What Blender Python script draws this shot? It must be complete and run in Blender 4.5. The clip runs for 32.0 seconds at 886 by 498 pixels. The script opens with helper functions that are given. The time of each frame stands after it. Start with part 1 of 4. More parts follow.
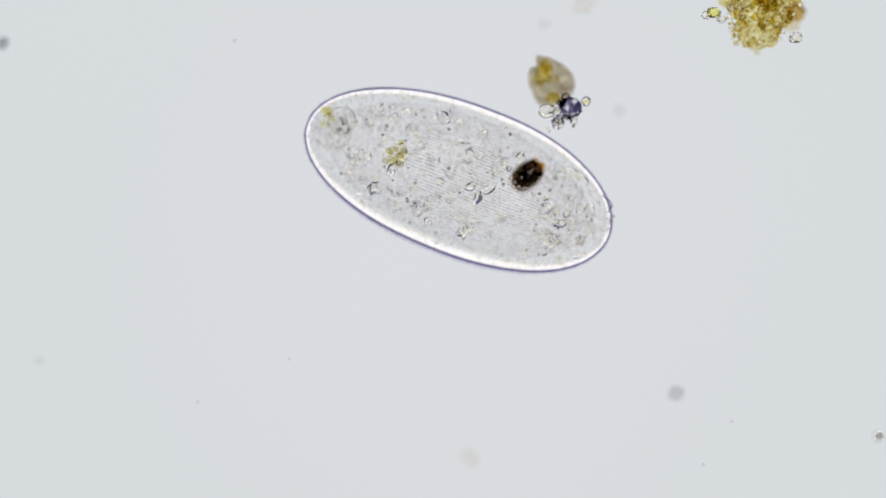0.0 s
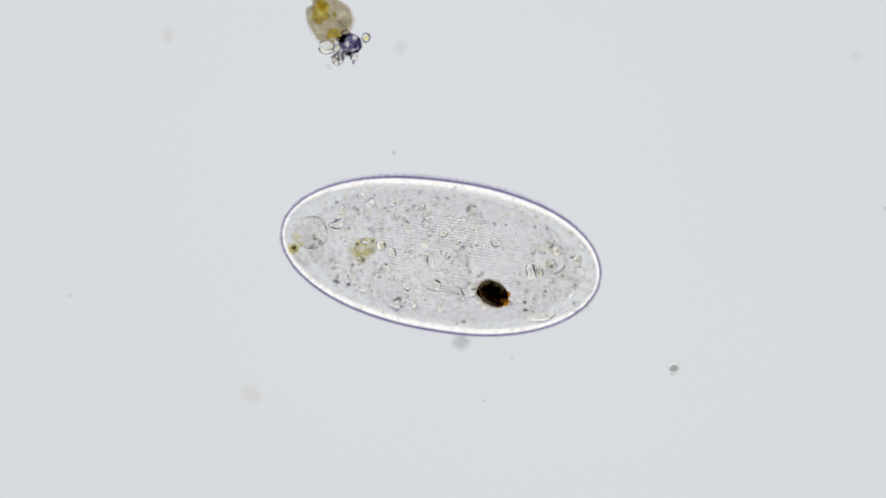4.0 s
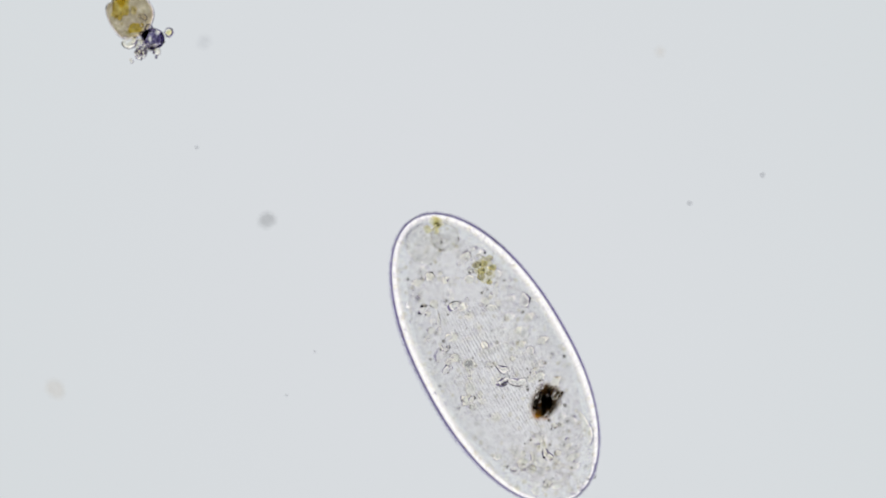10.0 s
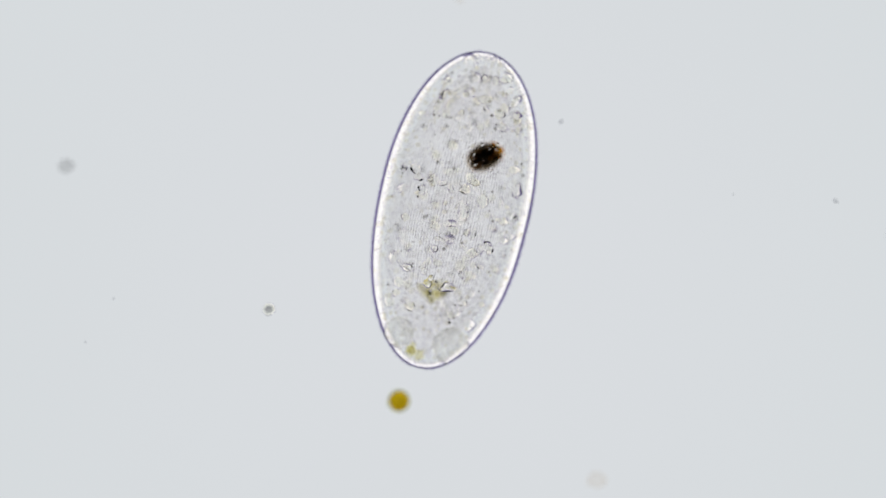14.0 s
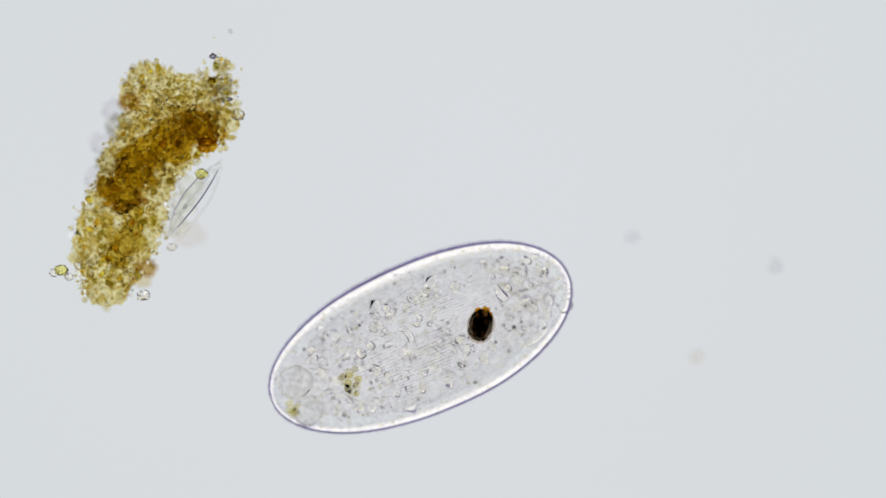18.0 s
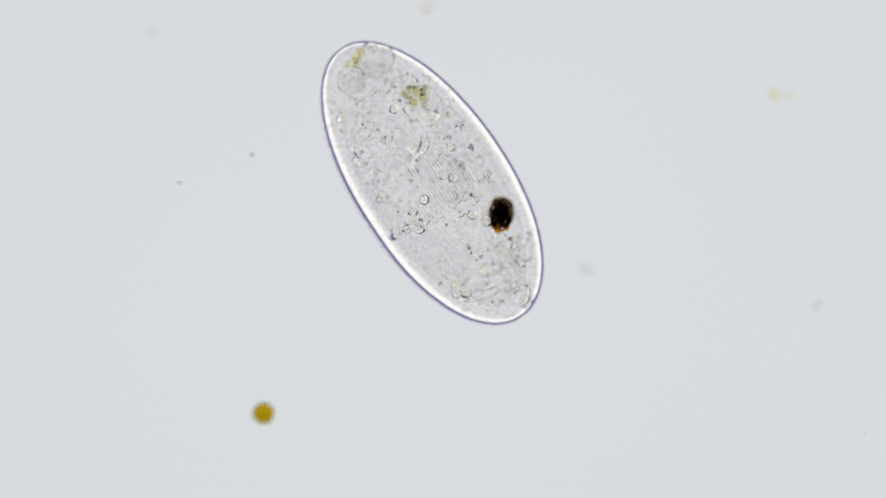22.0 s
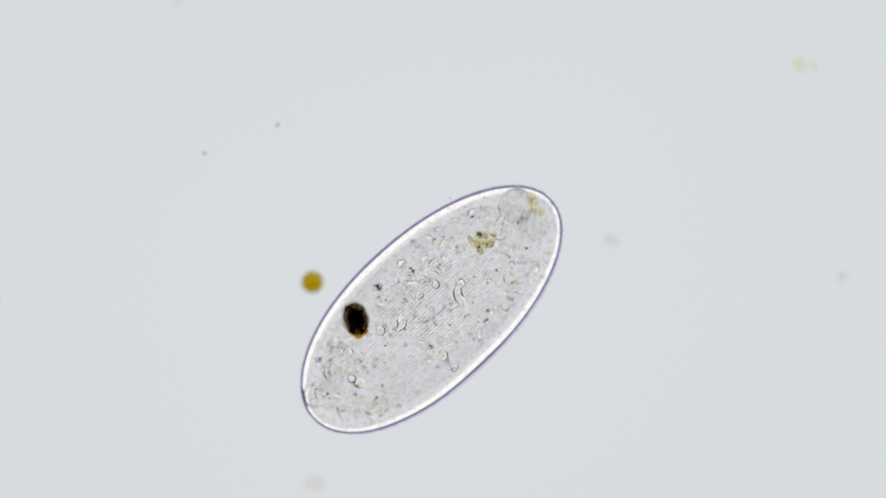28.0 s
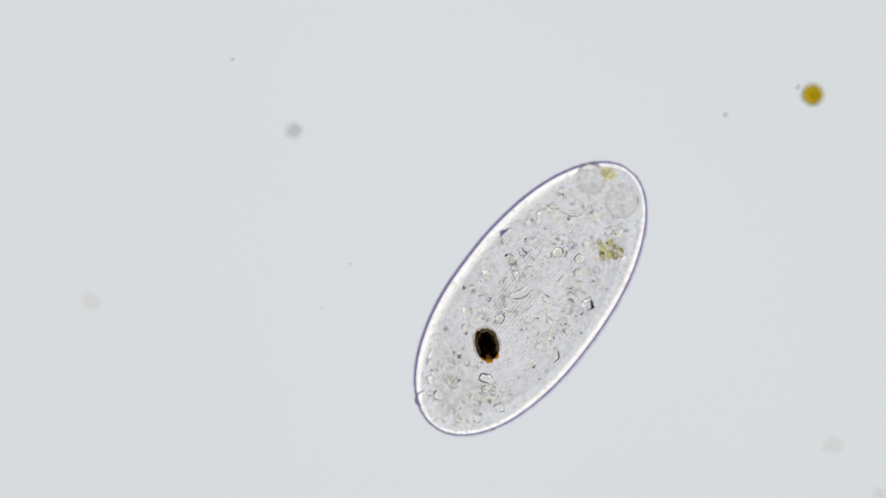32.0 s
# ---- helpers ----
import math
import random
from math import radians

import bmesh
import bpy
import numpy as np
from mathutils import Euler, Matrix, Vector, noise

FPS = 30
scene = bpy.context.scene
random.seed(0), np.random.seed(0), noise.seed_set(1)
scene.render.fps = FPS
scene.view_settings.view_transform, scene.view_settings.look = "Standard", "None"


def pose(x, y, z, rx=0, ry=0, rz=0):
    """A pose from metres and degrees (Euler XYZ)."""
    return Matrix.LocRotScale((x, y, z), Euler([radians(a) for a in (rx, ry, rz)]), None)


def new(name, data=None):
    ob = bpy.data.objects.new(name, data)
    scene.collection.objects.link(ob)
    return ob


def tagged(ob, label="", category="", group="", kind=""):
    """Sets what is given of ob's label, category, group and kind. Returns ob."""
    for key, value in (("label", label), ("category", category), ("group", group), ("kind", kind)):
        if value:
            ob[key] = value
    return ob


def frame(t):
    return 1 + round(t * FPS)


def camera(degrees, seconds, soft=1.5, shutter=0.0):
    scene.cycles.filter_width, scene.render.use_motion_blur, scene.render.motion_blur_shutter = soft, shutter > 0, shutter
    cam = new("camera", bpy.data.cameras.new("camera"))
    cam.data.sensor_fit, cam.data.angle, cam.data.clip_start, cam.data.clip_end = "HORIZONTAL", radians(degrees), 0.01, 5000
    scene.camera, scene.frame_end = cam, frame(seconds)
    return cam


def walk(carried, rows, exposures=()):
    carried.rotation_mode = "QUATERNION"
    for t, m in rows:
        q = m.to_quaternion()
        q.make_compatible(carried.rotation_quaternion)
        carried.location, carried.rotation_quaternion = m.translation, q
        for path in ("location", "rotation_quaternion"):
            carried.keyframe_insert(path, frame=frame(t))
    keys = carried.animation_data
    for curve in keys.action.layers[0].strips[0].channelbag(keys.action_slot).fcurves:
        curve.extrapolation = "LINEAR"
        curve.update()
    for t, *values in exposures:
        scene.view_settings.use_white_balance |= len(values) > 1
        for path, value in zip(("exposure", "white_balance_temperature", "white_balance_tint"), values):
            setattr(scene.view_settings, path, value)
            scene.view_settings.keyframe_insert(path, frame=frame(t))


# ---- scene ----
# A drop of pond water under the microscope, drawn a thousand times its true size: one metre here is one millimetre.
# ---- camera ----
FOCUS = 14.969
MID = 0.19
cam = camera(3.0, 32.0, soft=1.7)
cam.data.dof.use_dof = True
cam.data.dof.focus_distance = FOCUS - 0.036
cam.data.dof.aperture_fstop = 0.7
CAMERA_ROWS = [
    (0.0, -0.0000, 0.0000), (0.5, 0.0467, -0.0016), (1.0, 0.0632, -0.0023), (1.5, 0.0699, -0.0046),
    (2.0, 0.0740, -0.0192), (2.5, 0.0712, -0.0459), (3.0, 0.0712, -0.0490), (3.5, 0.1409, -0.0536),
    (4.0, 0.1945, -0.0563), (4.5, 0.2328, -0.0573), (5.0, 0.2595, -0.0576), (5.5, 0.2787, -0.0582),
    (6.0, 0.2910, -0.0475), (6.5, 0.2940, -0.0414), (7.0, 0.2971, -0.0391), (7.5, 0.3208, -0.0383),
    (8.0, 0.3208, -0.0383), (8.5, 0.3208, -0.0391), (9.0, 0.3239, -0.0398), (9.5, 0.3614, -0.0506),
    (10.0, 0.3688, -0.0610), (10.5, 0.3680, -0.0782), (11.0, 0.3933, -0.0912), (11.5, 0.4068, -0.1243),
    (12.0, 0.4394, -0.1408), (12.5, 0.4788, -0.1481), (13.0, 0.4819, -0.1485), (13.5, 0.5351, -0.1316),
    (14.0, 0.5470, -0.1082), (14.5, 0.5615, -0.0779), (15.0, 0.5707, -0.0389), (15.5, 0.5668, 0.0104),
    (16.0, 0.5483, 0.0704), (16.5, 0.5477, 0.2032), (17.0, 0.5492, 0.2231), (17.5, 0.5503, 0.2427),
    (18.0, 0.5802, 0.2312), (18.5, 0.6410, 0.2105), (19.0, 0.7148, 0.2004), (19.5, 0.7692, 0.1698),
    (20.0, 0.7689, 0.1132), (20.5, 0.7701, 0.0647), (21.0, 0.7716, 0.0145), (21.5, 0.7691, -0.0717),
    (22.0, 0.8204, -0.0791), (22.5, 0.8314, -0.0851), (23.0, 0.8868, -0.0912), (23.5, 0.9203, -0.0973),
    (24.0, 0.9528, -0.0999), (24.5, 0.9846, -0.1035), (25.0, 1.0175, -0.1050), (25.5, 1.0680, -0.1058),
    (26.0, 1.0452, -0.1062), (26.5, 0.9579, -0.1063), (27.0, 0.8595, -0.1061), (27.5, 0.8031, -0.1058),
    (28.0, 0.7977, -0.1053), (28.5, 0.7411, -0.1032), (29.0, 0.6724, -0.1037), (29.5, 0.6010, -0.1228),
    (30.0, 0.5487, -0.1252), (30.5, 0.4803, -0.1270), (31.0, 0.4378, -0.1281), (31.5, 0.3649, -0.1319),
    (32.0, 0.3372, -0.1390),
]
walk(cam, [(t, pose(x, y, MID + FOCUS)) for t, x, y in CAMERA_ROWS])

# ---- light: stray light of the room, and the lamp under the stage ----
world = bpy.data.worlds.new("stray_light")
scene.world = world
world.use_nodes = True
world.node_tree.nodes["Background"].inputs["Color"].default_value = (0.42, 0.42, 0.45, 1)
world.node_tree.nodes["Background"].inputs["Strength"].default_value = 1.0


# ---- materials ----
def nodes_of(name):
    m = bpy.data.materials.new(name)
    m.use_nodes = True
    m.node_tree.nodes.clear()
    out = m.node_tree.nodes.new("ShaderNodeOutputMaterial")
    return m, m.node_tree.nodes, m.node_tree.links, out


def ramp(nodes, stops):
    r = nodes.new("ShaderNodeValToRGB")
    el = r.color_ramp.elements
    while len(el) < len(stops):
        el.new(0.5)
    for e, (p, c) in zip(el, stops):
        e.position, e.color = p, (*c, 1)
    return r


def math_node(nodes, links, op, a, b=None):
    n = nodes.new("ShaderNodeMath")
    n.operation = op
    for i, v in enumerate((a, b)):
        if v is None:
            continue
        if isinstance(v, (int, float)):
            n.inputs[i].default_value = v
        else:
            links.new(v, n.inputs[i])
    return n.outputs[0]


def noise_node(nodes, links, scale, detail=2.0, stretch=None):
    tc = nodes.new("ShaderNodeTexCoord")
    n = nodes.new("ShaderNodeTexNoise")
    n.inputs["Scale"].default_value, n.inputs["Detail"].default_value = scale, detail
    src = tc.outputs["Object"]
    if stretch:
        mp = nodes.new("ShaderNodeMapping")
        mp.inputs["Scale"].default_value = stretch
        links.new(src, mp.inputs["Vector"])
        src = mp.outputs["Vector"]
    links.new(src, n.inputs["Vector"])
    return n.outputs["Fac"]


BEND = 2.0


def refracting(name, ior, low, high, scale=60.0, bump=0.0, bump_scale=200.0, relief=0.002):
    """A clear, slightly stained substance that bends light; low and high are its stains."""
    m, nodes, links, out = nodes_of(name)
    sh = nodes.new("ShaderNodeBsdfRefraction")
    sh.inputs["IOR"].default_value, sh.inputs["Roughness"].default_value = (1 + BEND * (ior - 1) if ior < 1.2 else ior), 0.0
    r = ramp(nodes, [(0.35, low), (0.65, high)])
    links.new(noise_node(nodes, links, scale, 3), r.inputs["Fac"])
    links.new(r.outputs["Color"], sh.inputs["Color"])
    if bump:
        b = nodes.new("ShaderNodeBump")
        b.inputs["Strength"].default_value, b.inputs["Distance"].default_value = bump, relief
        links.new(noise_node(nodes, links, bump_scale, 3), b.inputs["Height"])
        links.new(b.outputs["Normal"], sh.inputs["Normal"])
    links.new(sh.outputs[0], out.inputs["Surface"])
    return m


def staining(name, stops, scale=60.0, detail=4.0, island=0.0):
    """A substance that lets light straight through and colours it, lump by lump."""
    m, nodes, links, out = nodes_of(name)
    sh = nodes.new("ShaderNodeBsdfTransparent")
    fac = noise_node(nodes, links, scale, detail)
    if island:
        g = nodes.new("ShaderNodeNewGeometry")
        fac = math_node(nodes, links, "ADD", math_node(nodes, links, "MULTIPLY", fac, 1 - island),
                        math_node(nodes, links, "MULTIPLY", g.outputs["Random Per Island"], island))
    r = ramp(nodes, stops)
    links.new(fac, r.inputs["Fac"])
    links.new(r.outputs["Color"], sh.inputs["Color"])
    links.new(sh.outputs[0], out.inputs["Surface"])
    return m


def speckled(name, stops):
    """A see-through mass, blotched at two scales and peppered with fine grain."""
    m, nodes, links, out = nodes_of(name)
    sh = nodes.new("ShaderNodeBsdfTransparent")
    a = math_node(nodes, links, "MULTIPLY", noise_node(nodes, links, 48.0, 3), 0.45)
    b = math_node(nodes, links, "MULTIPLY", noise_node(nodes, links, 260.0, 3), 0.55)
    r = ramp(nodes, stops)
    links.new(math_node(nodes, links, "ADD", a, b), r.inputs["Fac"])
    links.new(r.outputs["Color"], sh.inputs["Color"])
    links.new(sh.outputs[0], out.inputs["Surface"])
    return m


def glowing(name, stops, reach, strength):
    """A glowing face, whose light changes by stops from the middle to the edge."""
    m, nodes, links, out = nodes_of(name)
    sh = nodes.new("ShaderNodeEmission")
    tc = nodes.new("ShaderNodeTexCoord")
    ln = nodes.new("ShaderNodeVectorMath")
    ln.operation = "LENGTH"
    links.new(tc.outputs["Object"], ln.inputs[0])
    r = ramp(nodes, stops)
    links.new(math_node(nodes, links, "DIVIDE", ln.outputs["Value"], reach), r.inputs["Fac"])
    links.new(r.outputs["Color"], sh.inputs["Color"])
    sh.inputs["Strength"].default_value = strength
    links.new(sh.outputs[0], out.inputs["Surface"])
    return m


def opaque(name, low, high, scale=120.0, rough=0.6):
    m, nodes, links, out = nodes_of(name)
    sh = nodes.new("ShaderNodeBsdfPrincipled")
    sh.inputs["Roughness"].default_value = rough
    r = ramp(nodes, [(0.35, low), (0.65, high)])
    links.new(noise_node(nodes, links, scale, 4), r.inputs["Fac"])
    links.new(r.outputs["Color"], sh.inputs["Base Color"])
    links.new(sh.outputs[0], out.inputs["Surface"])
    return m


def cytoplasm(name, count, rows_amount, grain_amount, stops):
    """Grainy, faintly rosy cytoplasm with rows of beaded lines along the body, strong in some places and lost in others."""
    m, nodes, links, out = nodes_of(name)
    sh = nodes.new("ShaderNodeBsdfTransparent")
    tc = nodes.new("ShaderNodeTexCoord")
    xyz = nodes.new("ShaderNodeSeparateXYZ")
    links.new(tc.outputs["Object"], xyz.inputs[0])

    def times(a, b):
        return math_node(nodes, links, "MULTIPLY", a, b)

    def plus(a, b):
        return math_node(nodes, links, "ADD", a, b)

    ang = math_node(nodes, links, "ARCTAN2", xyz.outputs["Y"], xyz.outputs["Z"])
    rows = math_node(nodes, links, "SINE", plus(times(ang, count), times(noise_node(nodes, links, 16.0, 1), 7.0)))
    beads = math_node(nodes, links, "SINE", plus(times(xyz.outputs["X"], 2100.0), times(noise_node(nodes, links, 30.0, 1), 9.0)))
    lines = plus(times(rows, plus(times(beads, 0.6), 0.7)), times(beads, 0.35))
    patch = ramp(nodes, [(0.32, (0.35, 0.35, 0.35)), (0.48, (1, 1, 1))])
    links.new(noise_node(nodes, links, 13.0, 2), patch.inputs["Fac"])
    grain = plus(times(plus(noise_node(nodes, links, 330.0, 3), -0.5), 3.4 * grain_amount), times(plus(noise_node(nodes, links, 70.0, 3), -0.5), 1.1 * grain_amount))
    r = ramp(nodes, stops)
    links.new(plus(plus(grain, 0.86), times(times(lines, patch.outputs["Color"]), rows_amount)), r.inputs["Fac"])
    links.new(r.outputs["Color"], sh.inputs["Color"])
    links.new(sh.outputs[0], out.inputs["Surface"])
    return m


LENS_GLOW = glowing("lamp_lens", [(0.0, (0.703, 0.722, 0.752)), (1.0, (0.665, 0.706, 0.722))], 1.0, 1.0)
# Ring added round the lamp: whitens refracting edges, its violet fade darkens outlines.
ADDED_RING_GLOW = glowing("added_ring_glow", [(0.447, (0.600, 0.630, 0.640)), (0.49, (0.66, 0.66, 0.65)), (0.55, (0.87, 0.87, 0.85)), (0.62, (0.98, 0.98, 0.965)), (0.80, (1.0, 1.0, 0.98)), (0.89, (0.55, 0.55, 0.58)), (1.0, (0.22, 0.20, 0.34))], 2.08, 1.09)
# Colour of an added disc that gives steeply bent rays their dark violet.
SURROUND_VIOLET = opaque("surround_violet", (0.40, 0.34, 0.70), (0.46, 0.40, 0.78), 3.0, 0.7)
SLIDE_GLASS = refracting("slide_glass", 1.5, (0.995, 0.995, 0.995), (1, 1, 1), 2.0)
PELLICLE = refracting("pellicle", 1.0275, (0.995, 0.995, 0.995), (1, 1, 1), 40.0)
CYTOPLASM = cytoplasm("cytoplasm", 144.0, 0.50, 0.55, [(0.0, (0.945, 0.922, 0.93)), (0.62, (1.0, 0.99, 0.985)), (1.0, (1.0, 0.998, 0.99))])
INNER_PLASM = cytoplasm("inner_plasm", 116.0, 0.72, 0.40, [(0.0, (0.60, 0.58, 0.615)), (0.64, (1.0, 0.99, 0.99)), (1.0, (1.0, 1.0, 0.995))])
SOFT_VESICLE = refracting("soft_vesicle", 1.033, (0.985, 0.98, 0.93), (1, 1, 0.98), 90.0)
VESICLE = refracting("bright_vesicle", 1.040, (0.99, 0.99, 0.97), (1, 1, 1), 90.0)
BEADLET = refracting("round_vesicle", 1.056, (0.985, 0.985, 0.965), (1, 1, 1), 90.0)
FINE_BEAD = refracting("fine_bead", 1.022, (0.98, 0.98, 0.97), (1, 1, 1), 90.0)
GULLET = refracting("gullet_wall", 1.027, (0.985, 0.98, 0.94), (1, 1, 1), 120.0)
WORMLET = refracting("pale_worm_shape", 1.036, (0.985, 0.98, 0.955), (1, 1, 1), 120.0)
PALE_BLOB = refracting("pale_yellow_vacuole", 1.029, (0.99, 0.99, 0.955), (1, 1, 0.985), 160.0)
CLEAR_BEAD = refracting("clear_round_bead", 1.085, (0.93, 0.93, 0.90), (1, 1, 0.97), 160.0)
STRAW = refracting("straw_lump", 1.022, (0.92, 0.885, 0.66), (1, 0.985, 0.86), 160.0)
CRYSTAL = refracting("refractile_crystal", 1.034, (0.99, 0.99, 0.965), (1, 1, 1), 90.0)
DROPLET = refracting("oil_droplet", 1.036, (0.975, 0.975, 0.92), (1, 1, 0.98), 90.0)
VACUOLE = refracting("vacuole_wall", 1.010, (0.96, 0.955, 0.92), (1, 1, 0.99), 220.0)
VACUOLE_HOLLOW = refracting("vacuole_hollow", 0.9895, (0.955, 0.955, 0.975), (1, 1, 1), 240.0)
NUCLEUS = refracting("nucleus", 1.006, (0.97, 0.965, 0.96), (1, 1, 1), 120.0)
ROD = refracting("oral_rod", 1.022, (0.96, 0.955, 0.94), (1, 1, 1), 200.0)
DIATOM_WALL = refracting("diatom_wall", 1.042, (0.96, 0.96, 0.96), (1, 1, 1), 100.0)
DIATOM_HOLLOW = refracting("diatom_hollow", 0.965, (0.95, 0.95, 0.93), (1, 1, 1), 100.0)
RIM_GRAIN = staining("rim_grain", [(0.3, (0.955, 0.945, 0.905)), (0.7, (0.99, 0.985, 0.965))], 200.0, 2, 0.6)
GRANULE = staining("dark_granule", [(0.3, (0.62, 0.61, 0.60)), (0.7, (0.86, 0.855, 0.84))], 60.0, 2, 0.7)
CILIUM = staining("cilium", [(0.3, (0.82, 0.80, 0.88)), (0.7, (0.90, 0.89, 0.94))], 300.0)
AMBER = staining("amber_lump", [(0.25, (0.35, 0.16, 0.04)), (0.6, (0.72, 0.42, 0.08)), (0.8, (0.90, 0.66, 0.16))], 90.0, 3, 0.6)
SPOT_DARK = opaque("dark_core", (0.001, 0.001, 0.001), (0.008, 0.004, 0.002), 120.0, 0.9)
DARK_RIND = staining("dark_rind", [(0.35, (0.30, 0.27, 0.23)), (0.65, (0.50, 0.44, 0.34))], 110.0, 3)
BROWN_RIND = staining("brown_rind", [(0.35, (0.78, 0.75, 0.72)), (0.65, (0.92, 0.88, 0.82))], 110.0, 3)
AMBER_CRUMB = opaque("amber_crumb", (0.20, 0.075, 0.004), (0.50, 0.22, 0.01), 160.0, 0.6)
AMBER_BALL = staining("amber_ball", [(0.3, (0.76, 0.52, 0.10)), (0.7, (0.88, 0.70, 0.22))], 90.0, 2)
STRAW_STAIN = staining("straw_stain", [(0.3, (0.90, 0.86, 0.58)), (0.7, (0.985, 0.97, 0.82))], 150.0, 2)
PALE_STRAW = staining("pale_straw", [(0.3, (0.93, 0.90, 0.70)), (0.7, (0.985, 0.975, 0.86))], 150.0, 2)
DULL_LUMP = staining("dull_olive_lump", [(0.3, (0.80, 0.78, 0.66)), (0.7, (0.94, 0.92, 0.80))], 130.0, 3)
OLIVE = staining("olive_lump", [(0.25, (0.76, 0.735, 0.62)), (0.5, (0.92, 0.90, 0.78)), (0.8, (0.98, 0.97, 0.91))], 130.0, 3, 0.5)
GOLD = refracting("gold_sphere", 1.05, (0.80, 0.63, 0.08), (0.87, 0.71, 0.14), 120.0)
ALGA_WALL = staining("alga_wall", [(0.3, (0.80, 0.82, 0.68)), (0.7, (0.90, 0.91, 0.80))], 120.0)
HUSK = refracting("cyst_husk", 1.019, (0.80, 0.765, 0.78), (0.94, 0.92, 0.92), 90.0, 0.5, 160.0)
CYST_FILL = speckled("cyst_filling", [(0.36, (0.68, 0.64, 0.49)), (0.5, (0.83, 0.79, 0.65)), (0.62, (0.93, 0.905, 0.80))])
YOLK = staining("yellow_yolk", [(0.35, (0.90, 0.80, 0.30)), (0.65, (0.99, 0.96, 0.66))], 120.0, 3)
AMBER_YOLK = staining("amber_yolk", [(0.35, (0.90, 0.825, 0.42)), (0.65, (0.965, 0.93, 0.66))], 120.0, 4)
DARK_GLASS = refracting("dark_violet_bead", 1.30, (0.24, 0.21, 0.42), (0.97, 0.97, 0.90), 210.0, 0.8, 200.0)
VIOLET_BEAD = staining("violet_bead", [(0.38, (0.10, 0.085, 0.20)), (0.47, (0.38, 0.35, 0.50)), (0.56, (0.94, 0.94, 0.87))], 230.0, 3)
BEAD_SHELL = refracting("bead_shell", 1.06, (0.80, 0.78, 0.88), (0.95, 0.95, 0.97), 160.0)
LEMON = refracting("lemon_fragment", 1.08, (0.88, 0.86, 0.45), (0.98, 0.96, 0.62), 160.0)
FLAKE = refracting("clear_flake", 1.06, (0.90, 0.88, 0.80), (1, 1, 1), 160.0)
GREY_SPECK = staining("grey_speck", [(0.3, (0.925, 0.925, 0.93)), (0.7, (0.97, 0.97, 0.973))], 150.0)
TAN_SPECK = staining("tan_speck", [(0.3, (0.955, 0.935, 0.91)), (0.7, (0.985, 0.972, 0.958))], 150.0)
YELLOW_SPECK = staining("yellow_speck", [(0.3, (0.97, 0.94, 0.82)), (0.7, (0.985, 0.965, 0.90))], 150.0)
DARK_SPECK = staining("dark_speck", [(0.3, (0.60, 0.60, 0.62)), (0.7, (0.78, 0.78, 0.79))], 150.0)
TINY_SPECK = staining("tiny_speck", [(0.3, (0.82, 0.82, 0.83)), (0.7, (0.92, 0.92, 0.925))], 150.0)
DRIFTER = staining("drifting_grey", [(0.3, (0.80, 0.80, 0.80)), (0.7, (0.90, 0.90, 0.90))], 150.0)
DETRITUS = speckled("detritus_mass", [(0.34, (0.74, 0.65, 0.38)), (0.45, (0.90, 0.84, 0.57)), (0.55, (0.945, 0.90, 0.69)), (0.66, (0.97, 0.955, 0.86))])
FRINGE = staining("detritus_fringe", [(0.30, (0.78, 0.72, 0.52)), (0.5, (0.91, 0.87, 0.70)), (0.7, (0.94, 0.93, 0.90))], 130.0, 3, 0.6)
DETRITUS_CORE = staining("detritus_core", [(0.36, (0.60, 0.45, 0.08)), (0.5, (0.74, 0.60, 0.15)), (0.64, (0.88, 0.78, 0.34))], 50.0, 3)
TAN_LUMP = staining("tan_lump", [(0.3, (0.90, 0.84, 0.68)), (0.7, (0.96, 0.92, 0.82))], 120.0, 3)
PALE_CORE = staining("pale_core", [(0.36, (0.72, 0.62, 0.26)), (0.5, (0.84, 0.77, 0.44)), (0.64, (0.93, 0.88, 0.62))], 60.0, 3)
GRIT = refracting("grit_grain", 1.04, (0.84, 0.78, 0.46), (0.99, 0.97, 0.86), 60.0)


# ---- shapes ----
def mesh_from(name, verts, faces, smooth=True):
    me = bpy.data.meshes.new(name)
    me.from_pydata([tuple(v) for v in verts], [], faces)
    if smooth:
        me.polygons.foreach_set("use_smooth", [True] * len(me.polygons))
    me.update()
    return me


def part(name, shape, material, parent, label="", place=None, kind=""):
    """Link a mesh or a bmesh as one object under a thing or a part."""
    if isinstance(shape, bmesh.types.BMesh):
        me = bpy.data.meshes.new(name)
        shape.to_mesh(me)
        shape.free()
    else:
        me = shape
    if not me.materials:
        me.materials.append(material)
    ob = new(name, me)
    if parent:
        ob.parent = parent
    if place is not None:
        ob.matrix_basis = place
    return tagged(ob, label=label, kind=kind)


def thing(name, place, label, category, group=""):
    ob = new(name)
    ob.empty_display_size = 0.02
    ob.matrix_basis = place
    return tagged(ob, label, category, group)


def ball_data(level):
    bm = bmesh.new()
    bmesh.ops.create_icosphere(bm, subdivisions=level, radius=1.0)
    v = np.array([p.co[:] for p in bm.verts])
    f = [[p.index for p in q.verts] for q in bm.faces]
    bm.free()
    return v, f


BALLS = {k: ball_data(k) for k in (1, 2, 3, 4)}


def lumpy(name, sizes, rough=0.12, level=3, seed=0, smooth=True, grain=2.2):
    """A lumpy pebble with half-axes sizes."""
    v, f = BALLS[level]
    pts = []
    for p in v:
        k = 1 + rough * noise.noise(Vector(p) * grain + Vector((seed * 3.7, seed, -seed * 1.3))) * 2
        pts.append([p[i] * sizes[i] * k for i in range(3)])
    return mesh_from(name, pts, f, smooth)


